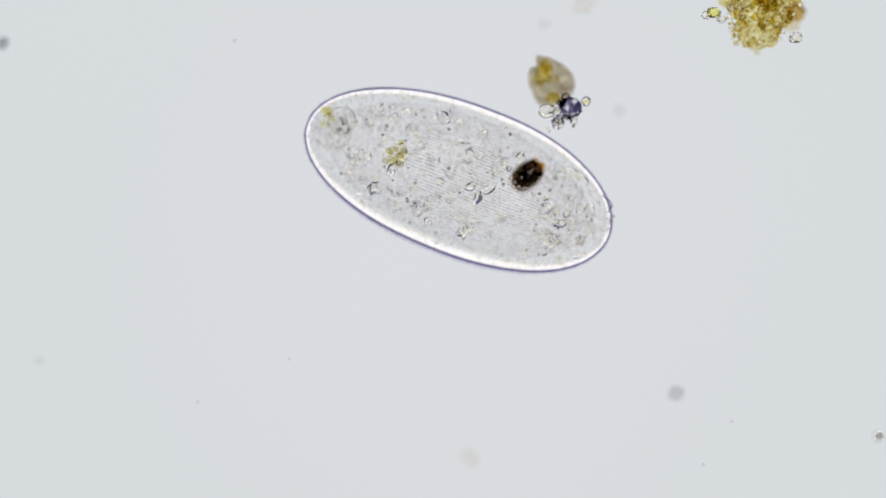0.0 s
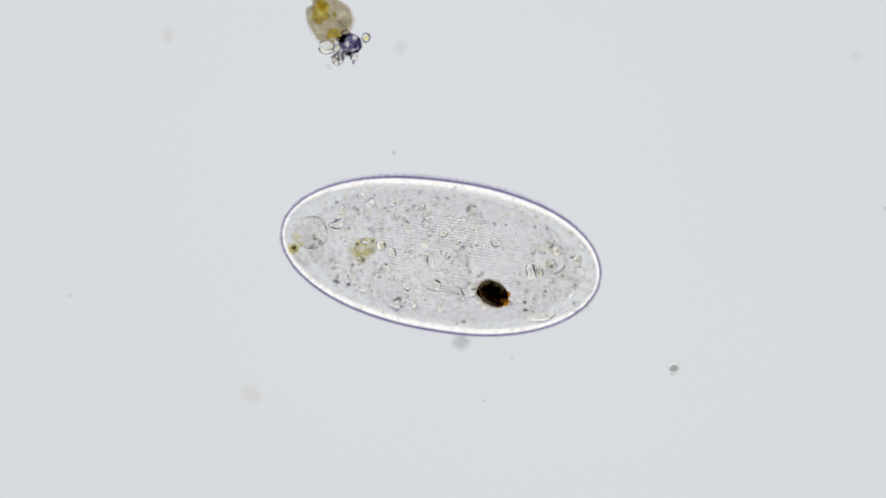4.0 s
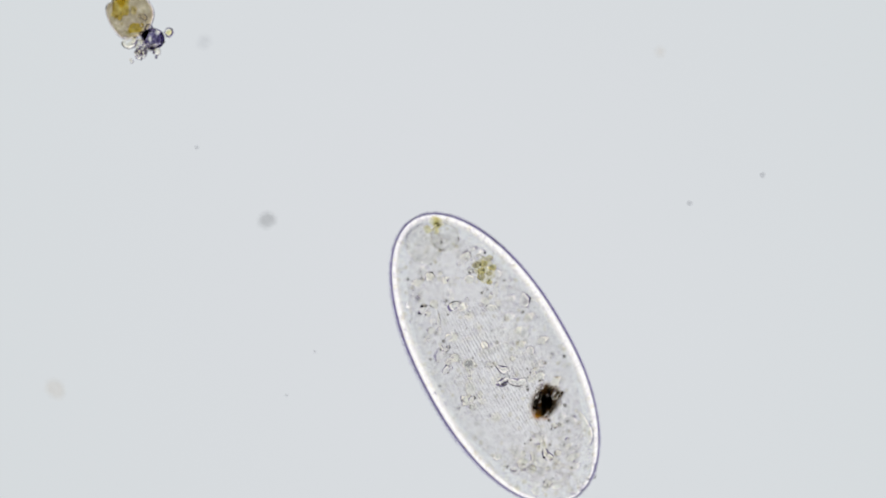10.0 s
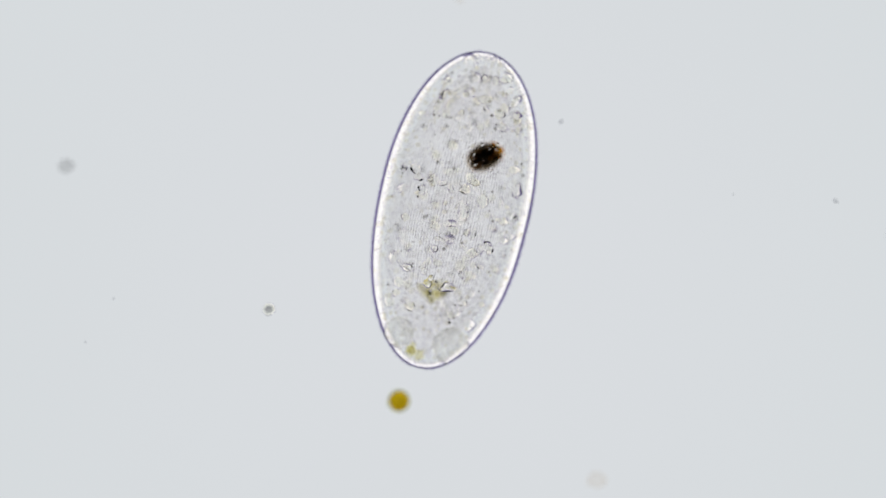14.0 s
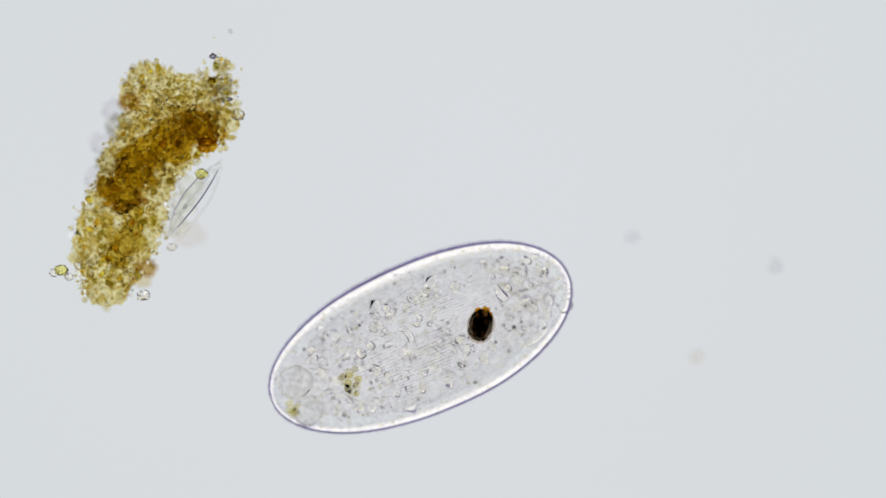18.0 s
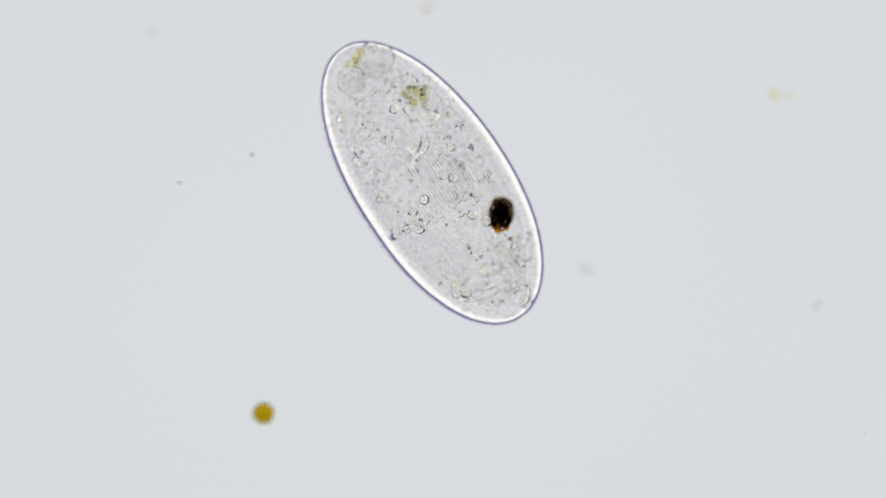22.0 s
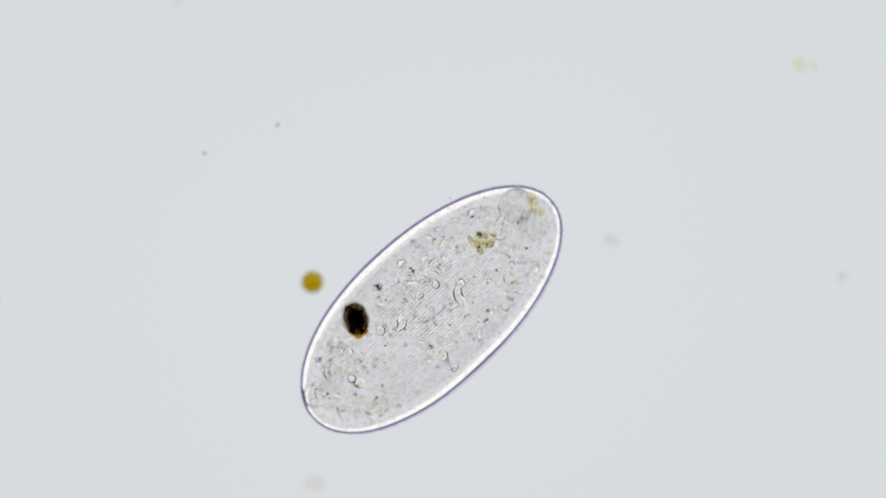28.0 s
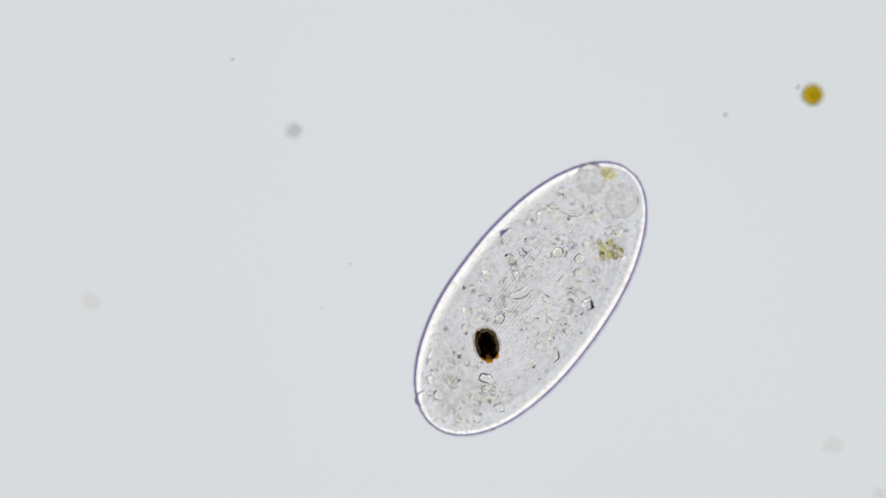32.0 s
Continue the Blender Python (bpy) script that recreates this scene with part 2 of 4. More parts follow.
def many(name, rng, places, radii, level=1, squash=0.25, smooth=False):
    """Many small lumps joined in one mesh."""
    v, f = BALLS[level]
    verts, faces = [], []
    for (x, y, z), r in zip(places, radii):
        base = len(verts)
        q = Euler([rng.uniform(0, 6.3) for _ in range(3)]).to_matrix()
        s = [r * (1 + rng.uniform(-squash, squash)) for _ in range(3)]
        a = (v * s + rng.uniform(-0.12, 0.12) * r) @ np.array(q).T
        verts += [(x + b[0], y + b[1], z + b[2]) for b in a]
        faces += [[i + base for i in g] for g in f]
    return mesh_from(name, verts, faces, smooth)


WEDGE = ((1, 1, 1), (1, -1, -1), (-1, 1, -1), (-1, -1, 1))


def wedge(name, seed):
    """A little four-faced crystal with blunted corners."""
    rg = random.Random(seed + 400)
    c = [Vector(p) * rg.uniform(0.55, 0.75) for p in WEDGE]
    bm = bmesh.new()
    vs = [bm.verts.new(p) for p in c]
    for f in ((0, 1, 2), (0, 3, 1), (0, 2, 3), (1, 3, 2)):
        bm.faces.new([vs[i] for i in f])
    bmesh.ops.bevel(bm, geom=bm.verts[:], offset=0.26, segments=1, affect="VERTICES")
    bmesh.ops.recalc_face_normals(bm, faces=bm.faces[:])
    me = bpy.data.meshes.new(name)
    bm.to_mesh(me)
    bm.free()
    return me


def wedges(name, rng, places, radii):
    """Many little crystals joined in one mesh."""
    me = wedge("grain", 1)
    v = np.array([p.co[:] for p in me.vertices])
    f = [list(p.vertices) for p in me.polygons]
    bpy.data.meshes.remove(me)
    verts, faces = [], []
    for (x, y, z), r in zip(places, radii):
        q = np.array(Euler([rng.uniform(0, 6.3) for _ in range(3)]).to_matrix())
        base = len(verts)
        verts += [tuple(p) for p in (v * r * rng.uniform(0.8, 1.3)) @ q.T + (x, y, z)]
        faces += [[i + base for i in g] for g in f]
    return mesh_from(name, verts, faces, False)


def tube(name, points, radius, sides=8, taper=0.0):
    """A tube along points, closed at both ends."""
    pts = [Vector(p) for p in points]
    verts, faces, n = [], [], len(pts)
    for i, p in enumerate(pts):
        d = (pts[min(i + 1, n - 1)] - pts[max(i - 1, 0)]).normalized()
        a = d.orthogonal().normalized()
        b = d.cross(a)
        r = radius * (1 - taper * abs(2 * i / (n - 1) - 1) ** 2)
        for k in range(sides):
            w = 2 * math.pi * k / sides
            verts.append(p + r * (math.cos(w) * a + math.sin(w) * b))
    for i in range(n - 1):
        for k in range(sides):
            j = (k + 1) % sides
            faces.append([i * sides + k, i * sides + j, (i + 1) * sides + j, (i + 1) * sides + k])
    faces.append(list(range(sides))[::-1])
    faces.append([(n - 1) * sides + k for k in range(sides)])
    return mesh_from(name, verts, faces, True)


def smooth_path(points, steps):
    """A curve through points, in even steps."""
    p = [Vector(q) for q in points]
    p = [2 * p[0] - p[1], *p, 2 * p[-1] - p[-2]]
    out = []
    for i in range(1, len(p) - 2):
        for k in range(steps):
            t = k / steps
            out.append(0.5 * (2 * p[i] + (p[i + 1] - p[i - 1]) * t + (2 * p[i - 1] - 5 * p[i] + 4 * p[i + 1] - p[i + 2]) * t * t
                              + (3 * p[i] - p[i - 1] - 3 * p[i + 1] + p[i + 2]) * t ** 3))
    out.append(p[-2])
    return out


# ---- the stage: lamp and slide ----
LAMP_Z = -6.0
SLIDE_TOP = 0.112
LENS_R, RING_R = 0.93, 2.08


def disc_mesh(name, inner, outer, sides=96):
    verts, faces = [], []
    for k in range(sides):
        w = 2 * math.pi * k / sides
        for r, z in ((inner, 0.0), (outer, 0.0), (outer, -0.12), (inner, -0.12)):
            verts.append((r * math.cos(w), r * math.sin(w), z))
    for k in range(sides):
        a, b = 4 * k, 4 * ((k + 1) % sides)
        for i in range(4):
            j = (i + 1) % 4
            faces.append([a + i, a + j, b + j, b + i])
    return mesh_from(name, verts, faces, False)


condenser = thing("condenser_lamp", pose(0, 0, LAMP_Z), "round glowing condenser lamp under the slide, with an added bright ring and violet surround", "lamp")
part("lens", disc_mesh("lens", 0.0001, LENS_R), LENS_GLOW, condenser, "evenly glowing pale grey lens")
# Added light ring, never seen directly, only through bent rays.
part("added_ring", disc_mesh("added_ring", LENS_R + 0.002, RING_R), ADDED_RING_GLOW, condenser, "added unseen glowing ring that whitens refracting edges")

# Unseen disc added beyond the ring to shade the outlines of clear bodies.
part("added_surround", disc_mesh("added_surround", RING_R + 0.003, 6.0), SURROUND_VIOLET, condenser, "added unseen dull violet disc that darkens refracting edges")

bm = bmesh.new()
bmesh.ops.create_cube(bm, size=1.0)
bmesh.ops.scale(bm, vec=(5.6, 3.6, 0.12), verts=bm.verts)
bmesh.ops.bevel(bm, geom=bm.edges[:], offset=0.01, segments=2, affect="EDGES")
slide = part("ground", bm, SLIDE_GLASS, None, "clear glass microscope slide under a film of water", pose(0.55, 0.0, SLIDE_TOP - 0.0601), "structure")

# ---- the swimming ciliate ----
HALF, GIRTH = 0.1430, 0.0675


def girth(u):
    """The body's radius at u, from -1 at the tapered tail to 1 at the blunt mouth end."""
    return GIRTH * max(0.0, 1 - abs(u) ** 2.25) ** 0.5 * (1 + 0.03 * u - 0.02 * u * u)


def body_mesh(name, inset, rings=72, sides=96):
    verts, faces = [(-HALF + inset, 0, 0)], []
    for i in range(1, rings):
        w = math.pi * i / rings
        u = -math.cos(w)
        r = girth(u)
        for k in range(sides):
            a = 2 * math.pi * k / sides
            bulge = 1 + 0.018 * math.cos(a - 0.6) * (1 - u * u) + 0.006 * noise.noise(Vector((u * 3, math.cos(a) * 1.5, math.sin(a) * 1.5)))
            verts.append(((HALF - inset) * u, (r * bulge - inset * min(1, r / 0.02)) * math.cos(a), (r * bulge - inset * min(1, r / 0.02)) * math.sin(a)))
    verts.append((HALF - inset, 0, 0))
    for k in range(sides):
        j = (k + 1) % sides
        faces.append([0, 1 + j, 1 + k])
        for i in range(rings - 2):
            a = 1 + i * sides
            faces.append([a + k, a + j, a + sides + j, a + sides + k])
        a = 1 + (rings - 2) * sides
        faces.append([a + k, a + j, len(verts) - 1])
    return mesh_from(name, verts, faces, True)


ciliate = thing("ciliate", pose(0, 0, MID), "translucent oval single-celled ciliate with a violet outline, swimming in water", "microorganism")
part("pellicle", body_mesh("pellicle", 0.0), PELLICLE, ciliate, "clear outer skin with a fine violet edge")
part("endoplasm", body_mesh("endoplasm", 0.0034), CYTOPLASM, ciliate, "grainy pale rosy-grey inside with fine lengthwise rows")
part("inner_plasm", body_mesh("inner_plasm", 0.014), INNER_PLASM, ciliate, "fine beaded rows under the skin")


def inside(rng, reach=0.8, lo=-0.86, hi=0.86):
    """A random place inside the body."""
    while True:
        u = rng.uniform(lo, hi)
        r = (girth(u) - 0.012) * reach * math.sqrt(rng.random())
        a = rng.uniform(0, 2 * math.pi)
        if r > 0 and not (abs(u * HALF - 0.053) < 0.017 and abs(math.sin(a)) < 0.4):
            return Vector((u * HALF, r * math.cos(a), r * math.sin(a)))


rng = random.Random(11)


# refractile vesicles
def lentil(name, seed, stretch=1.0, bend=0.0, tall=1.12, ragged=0.10):
    """A blunt double cone on an uneven oval base, its axis along x, base radius one."""
    sides, rims = 22, (0.12, 0.40, 0.68, 0.90, 0.985)
    off = Vector((seed * 2.3, seed * 0.7, 0))
    verts = [(tall, 0, 0), (-tall, 0, 0)]
    faces = []
    outline = []
    for k in range(sides):
        a = 2 * math.pi * k / sides
        o = 1 + ragged * 2 * noise.noise(Vector((math.cos(a) * 1.1, math.sin(a) * 1.1, 0)) + off)
        outline.append((o * math.cos(a), o * math.sin(a) * stretch))

    def ring(q, z):
        start = len(verts)
        for y, w in outline:
            verts.append((z, q * y + bend * (q * w) ** 2, q * w))
        return start

    tops = [ring(q, tall * (1 - q ** 1.22) ** 0.90) for q in rims]
    mid = ring(1.0, 0.0)
    lows = [ring(q, -tall * (1 - q ** 1.22) ** 0.90) for q in rims]
    chain = tops + [mid] + lows[::-1]
    for k in range(sides):
        j = (k + 1) % sides
        faces.append([0, chain[0] + k, chain[0] + j])
        for p, q in zip(chain, chain[1:]):
            faces.append([p + k, q + k, q + j, p + j])
        faces.append([1, chain[-1] + j, chain[-1] + k])
    return mesh_from(name, verts, faces, True)


vesicle_shapes = [lentil("vesicle", k, x, b, 1.38, g) for k, (x, b, g) in enumerate(((1.0, 0, 0.06), (1.1, 0, 0.12), (1.5, 0.08, 0.16), (1.05, 0, 0.10), (1.7, -0.12, 0.14), (1.2, 0, 0.16), (2.1, 0.1, 0.16), (1.0, 0, 0.20)))]
bead_shapes = [lumpy("vesicle", size, 0.05, 3, k) for k, size in enumerate(((1.0, 0.96, 0.95), (1.0, 1.0, 1.15), (1.0, 0.95, 1.3), (1.0, 1.05, 1.0), (0.95, 1.0, 1.5)))]
worm_shapes = [lentil("worm_vesicle", k + 9, x, b, 1.3, 0.14) for k, (x, b) in enumerate(((2.4, 0.12), (3.2, -0.14), (3.8, 0.10), (2.8, -0.08)))]
blob_shapes = [lumpy("pale_vacuole", size, 0.07, 4, k + 1) for k, size in enumerate(((1.0, 0.85, 0.95), (1.0, 1.0, 1.45), (1.0, 0.95, 1.9)))]
for shapes, mat in ((vesicle_shapes, VESICLE), (bead_shapes, BEADLET), (worm_shapes, WORMLET), (blob_shapes, PALE_BLOB)):
    for k, sh in enumerate(shapes):
        sh.materials.append(SOFT_VESICLE if mat is VESICLE and k % 2 else mat)
taken = []


def place_free(rng, r, near, far):
    """A place in the outer plasm clear of the others."""
    for _ in range(80):
        u = rng.uniform(-0.68, 0.86)
        q = (girth(u) - 0.010) * math.sqrt(rng.uniform(near, far))
        a = rng.uniform(0, 2 * math.pi)
        p = Vector((u * HALF, q * math.cos(a), q * math.sin(a)))
        near_ball = abs(p.x - 0.053) < 0.021 and (abs(math.sin(a)) < 0.7 or 1.4 < a < 5.1)
        if not near_ball and all((p - c).length > r + q2 for c, q2 in taken):
            break
    taken.append((p, r))
    return p


for name, shapes, count, sizes, near, far in (
        ("vesicle", vesicle_shapes, 96, (0.0022, 0.0027, 0.0032, 0.0038, 0.0045), 0.16, 0.86),
        ("worm_vesicle", worm_shapes, 24, (0.0020, 0.0024, 0.0029), 0.3, 0.86),
        ("pale_vacuole", blob_shapes, 18, (0.0030, 0.0038, 0.0046), 0.2, 0.8),
        ("vesicle", bead_shapes, 100, (0.0008, 0.0010, 0.0012, 0.0014, 0.0017), 0.3, 0.96)):
    for k in range(count):
        r = rng.choice(sizes)
        p = place_free(rng, r * 1.6, near, far)
        out = math.degrees(math.atan2(p.z, p.y))
        m = Matrix.Translation(p) @ pose(0, 0, 0, out) @ pose(0, 0, 0, 0, 0, 90 + rng.uniform(-15, 15)) @ pose(0, 0, 0, rng.gauss(0, 40)) @ Matrix.Diagonal((r, r, r, 1))
        part(name, shapes[k % len(shapes)], VESICLE, ciliate, "", m)
pl = [inside(rng, 1.06, -0.80, 0.95) for _ in range(1000)]
part("fine_beads", many("fine_beads", rng, pl, [rng.choice((0.0007, 0.0009, 0.0012, 0.0015)) for _ in pl], 2, 0.1, True), FINE_BEAD, ciliate, "countless tiny clear beads", None, "stuff")
pl = []
for _ in range(420):
    u, a = rng.uniform(-0.93, 0.95), rng.uniform(0, 2 * math.pi)
    q = girth(u) - rng.uniform(0.0035, 0.013)
    pl.append(Vector((u * HALF, q * math.cos(a), q * math.sin(a))))
part("rim_grains", many("rim_grains", rng, pl, [rng.choice((0.0008, 0.0011, 0.0015, 0.0019)) for _ in pl], 2, 0.35, True), RIM_GRAIN, ciliate, "cream-coloured grains under the skin", None, "stuff")
# dark grains too many to count
pl = [inside(rng, 1.0, -0.70) for _ in range(110)]
part("granules", many("granules", rng, pl, [rng.choice((0.0007, 0.0009, 0.0012, 0.0016, 0.0019)) for _ in pl], 1, 0.1, True), GRANULE, ciliate, "tiny dark round grains", None, "stuff")
def around(u, degrees, reach):
    """A place in the body: along it, round its axis and out from it."""
    return u, reach * math.cos(radians(degrees)), reach * math.sin(radians(degrees))


# clear vacuoles at the tail
for u, a, reach, r in ((-0.116, 322, 0.0235, 0.0155), (-0.114, 111, 0.0235, 0.0130)):
    vacuole = part("vacuole", lumpy("vacuole", (r * 1.03, r, r * 0.95), 0.03, 4, int(r * 5000)), VACUOLE, ciliate, "clear round vacuole with a thin edge", pose(*around(u, a, reach)))
    part("hollow", lumpy("hollow", (r * 0.955, r * 0.925, r * 0.875), 0.03, 4, int(r * 5000)), VACUOLE_HOLLOW, vacuole, "clear watery hollow")
for k in range(5):
    r = rng.uniform(0.0024, 0.0042)
    x, y, z = around(-0.124, 80, 0.012)
    part("tail_granule", lumpy("tail_granule", (r * 1.2, r, r), 0.2, 2, k + 30), PALE_STRAW, ciliate, "pale yellowish granule", pose(x + rng.gauss(0, 0.0028), y + rng.gauss(0, 0.0050), z + rng.gauss(0, 0.0050)))
part("nucleus", lumpy("nucleus", (0.027, 0.019, 0.016), 0.05, 3, 9), NUCLEUS, ciliate, "pale clear oval nucleus", pose(0.004, 0.012, 0.01, 0, 0, 20))
# the mouth's basket of rods
for k in range(4):
    a = 2 * math.pi * k / 4 + 0.4
    p0 = Vector((0.137, 0.012 + 0.0045 * math.cos(a), 0.0045 * math.sin(a)))
    p1 = Vector((0.112, 0.014 + 0.0075 * math.cos(a), 0.0075 * math.sin(a)))
    p2 = Vector((0.088, 0.016 + 0.011 * math.cos(a), 0.011 * math.sin(a)))
    part("oral_rod", tube("oral_rod", smooth_path((p0, p1, p2), 5), 0.0011, 8), ROD, ciliate, "")
for path, thick in ((((0.107, 52, 0.036), (0.098, 58, 0.039), (0.088, 62, 0.040), (0.076, 66, 0.041)), 0.0040),
                    (((0.112, 136, 0.030), (0.102, 146, 0.034), (0.094, 152, 0.036), (0.083, 148, 0.038), (0.070, 156, 0.039)), 0.0030),
                    (((0.106, 165, 0.030), (0.098, 172, 0.034), (0.088, 168, 0.036), (0.080, 176, 0.037)), 0.0026),
                    (((0.098, 290, 0.034), (0.088, 296, 0.037), (0.074, 291, 0.040)), 0.0030)):
    part("gullet", tube("gullet", smooth_path([around(*q) for q in path], 7), thick, 14, 0.96), GULLET, ciliate, "winding clear tube")
lip = Vector(around(0.129, 58, 0.025))
part("oral_lip", lumpy("oral_lip", (0.0085, 0.0062, 0.0040), 0.10, 3, 44), PELLICLE, ciliate, "clear lip beside the mouth", Matrix.Translation(lip) @ pose(0, 0, 0, 58, 0, -38))

# the dark food ball with amber edges
dark_ball = part("dark_food_ball", lumpy("dark_food_ball", (0.0108, 0.0074, 0.0070), 0.07, 4, 5), SPOT_DARK, ciliate, "nearly black food ball with amber edges")
part("rind", lumpy("rind", (0.0140, 0.0106, 0.0096), 0.07, 4, 6), DARK_RIND, dark_ball, "see-through dark brown rind", pose(0.0004, 0, 0))
part("rind", lumpy("rind", (0.0156, 0.0122, 0.0110), 0.06, 4, 7), BROWN_RIND, dark_ball, "see-through brown rind", pose(0.0008, 0.0004, 0))
for a, b, r in ((2.95, 0.1, 0.0038), (2.45, -0.3, 0.0028), (3.65, 0.2, 0.0030), (0.5, 0.1, 0.0020)):
    part("lump", lumpy("lump", (r * 1.2, r, r), 0.2, 3, int(r * 9e4)), AMBER, dark_ball, "", pose(0.0128 * math.cos(a) * math.cos(b), 0.0098 * math.sin(a) * math.cos(b), 0.0085 * math.sin(b)))
for x, y, z, r in ((-0.0098, 0.0014, 0.0048, 0.0026), (-0.0070, -0.0042, 0.0050, 0.0020), (-0.0042, 0.0040, 0.0056, 0.0018), (0.0078, 0.0040, 0.0052, 0.0022), (0.0088, -0.0030, 0.0046, 0.0018), (0.0020, -0.0062, 0.0050, 0.0016), (-0.0020, -0.0058, -0.0050, 0.0020)):
    part("amber_crumb", lumpy("amber_crumb", (r * 1.3, r * 0.9, r * 0.7), 0.25, 3, int(r * 7e4)), AMBER_CRUMB, dark_ball, "dull amber crumb", pose(x, y, z))
# the olive food ball
olive_ball = part("olive_food_ball", lumpy("olive_food_ball", (0.0085, 0.0105, 0.008), 0.22, 3, 8), OLIVE, ciliate, "mottled olive-yellow food ball")
for k in range(8):
    a, q = 2.4 * k + rng.uniform(-0.15, 0.15), (0.30 + 0.095 * k) * 0.0105
    r = rng.uniform(0.0020, 0.0029)
    part("lump", lumpy("lump", (r * 1.2, r, r), 0.2, 3, k + 90), (STRAW_STAIN, DULL_LUMP)[k % 2], olive_ball, "", pose(q * math.cos(a), q * 1.2 * math.sin(a), rng.uniform(0.002, 0.006)))


# cilia: short hairs all over the skin, stained violet to shade the outline
verts, faces = [], []
for k in range(24000):
    u = rng.uniform(-0.995, 0.998)
    a = rng.uniform(0, 2 * math.pi)
    r = girth(u)
    e = 1e-3
    slope = (girth(min(u + e, 1)) - girth(u - e)) / (2 * e * HALF) if u < 0.999 else -9
    n = Vector((-slope, math.cos(a), math.sin(a))).normalized()
    p = Vector((u * HALF, r * math.cos(a), r * math.sin(a)))
    tip = p + (n + Vector((-0.45, rng.uniform(-0.3, 0.3), rng.uniform(-0.3, 0.3)))).normalized() * rng.uniform(0.0012, 0.0026)
    s = n.orthogonal().normalized() * 0.00020
    q = n.cross(s)
    b = len(verts)
    verts += [p + s, p - 0.5 * s + 0.87 * q, p - 0.5 * s - 0.87 * q, tip]
    faces += [[b, b + 1, b + 3], [b + 1, b + 2, b + 3], [b + 2, b, b + 3]]
part("cilia", mesh_from("cilia", verts, faces, True), CILIUM, ciliate, "short fine hairs, stained violet to darken the outline", None, "stuff")

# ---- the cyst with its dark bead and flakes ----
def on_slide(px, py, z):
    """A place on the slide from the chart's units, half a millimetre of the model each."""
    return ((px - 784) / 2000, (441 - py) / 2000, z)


cx, cy, cz = on_slide(972, 141, 0.172)
cyst = thing("cyst", pose(cx, cy, cz, 0, 0, -58), "brownish see-through cyst with a yellow yolk and a dark bead", "microorganism")
v, f = BALLS[4]
pts = []
for p in v:
    k = 1 + 0.05 * noise.noise(Vector(p) * 1.6)
    notch = 1 - 0.34 * math.exp(-((p[0] + 0.85) ** 2 + (p[1] + 0.30) ** 2) / 0.10)
    pts.append((p[0] * 0.0250 * k * notch, p[1] * 0.0192 * k * (1 + 0.34 * p[0]) * notch, p[2] * 0.018 * k))
part("husk", mesh_from("husk", pts, f), HUSK, cyst, "brownish clear husk with a notch")
part("yolk", lumpy("yolk", (0.0090, 0.0066, 0.0058), 0.30, 4, 3), AMBER_YOLK, cyst, "deep amber yolk", pose(-0.0062, -0.0022, 0.003, 0, 0, 110))
part("yolk", lumpy("yolk", (0.0066, 0.0034, 0.0034), 0.22, 4, 17), YOLK, cyst, "bright yellow streak of yolk", pose(-0.0120, 0.0034, 0.006, 0, 0, 150))
for x, y, r in ((-0.0180, 0.0024, 0.0022), (0.0139, 0.0076, 0.0024), (0.0105, 0.0050, 0.0015), (0.0175, 0.0015, 0.0017)):
    part("crystal", lumpy("crystal", (r * 1.3, r, r), 0.15, 3, int(r * 1e5)), FLAKE, cyst, "small clear crystal", pose(x, y, 0.012))
part("yolk", lumpy("yolk", (0.0062, 0.0042, 0.004), 0.25, 3, 13), YOLK, cyst, "small yellow yolk", pose(0.0150, -0.0045, 0.004, 0, 0, 60))
part("filling", mesh_from("filling", [(x * 0.93, y * 0.92, z * 0.7) for x, y, z in pts], f), CYST_FILL, cyst, "dull olive-tan filling")
for k in range(8):
    r = rng.uniform(0.0012, 0.0026)
    part("grain", lumpy("grain", (r * 1.3, r, r), 0.2, 2, k + 130, False), (DULL_LUMP, OLIVE, STRAW)[k % 3], cyst, "", pose(rng.uniform(-0.004, 0.021), rng.uniform(-0.012, 0.008), 0.009))
bx, by, bz = on_slide(1010, 191, 0.2)
bead = thing("bead_cluster", pose(bx, by, bz), "dark violet glassy bead with clear flakes stuck to it", "debris")
part("bead", lumpy("bead", (0.0082, 0.0080, 0.0078), 0.06, 4, 2), VIOLET_BEAD, bead, "dark violet speckled round bead")
part("shell", lumpy("shell", (0.0094, 0.0092, 0.0088), 0.05, 4, 2), BEAD_SHELL, bead, "clear glassy shell")
part("bead", lumpy("bead", (0.0042, 0.0042, 0.004), 0.04, 3, 3), VIOLET_BEAD, bead, "small dark violet bead", pose(-0.0045, 0.009, 0.004))
part("bead", lumpy("bead", (0.003, 0.003, 0.003), 0.04, 3, 6), VIOLET_BEAD, bead, "small dark violet bead", pose(-0.010, 0.004, 0.004))
for k in range(9):
    a, r = rng.uniform(0, 6.3), rng.uniform(0.0014, 0.0026)
    part("chip", lumpy("chip", (r * 1.2, r, r), 0.2, 3, k + 170), (VIOLET_BEAD, FLAKE, VIOLET_BEAD)[k % 3], bead, "", pose(0.0085 * math.cos(a), 0.0085 * math.sin(a), rng.uniform(0.002, 0.007)))
part("fragment", lumpy("fragment", (0.0036, 0.0043, 0.0036), 0.16, 3, 12), CLEAR_BEAD, bead, "clear round bead", pose(0.0135, 0.0055, 0))
part("fragment", lumpy("fragment", (0.0026, 0.0022, 0.0020), 0.25, 2, 14), STRAW_STAIN, bead, "yellow-green speck in the clear bead", pose(0.0138, 0.0053, 0))
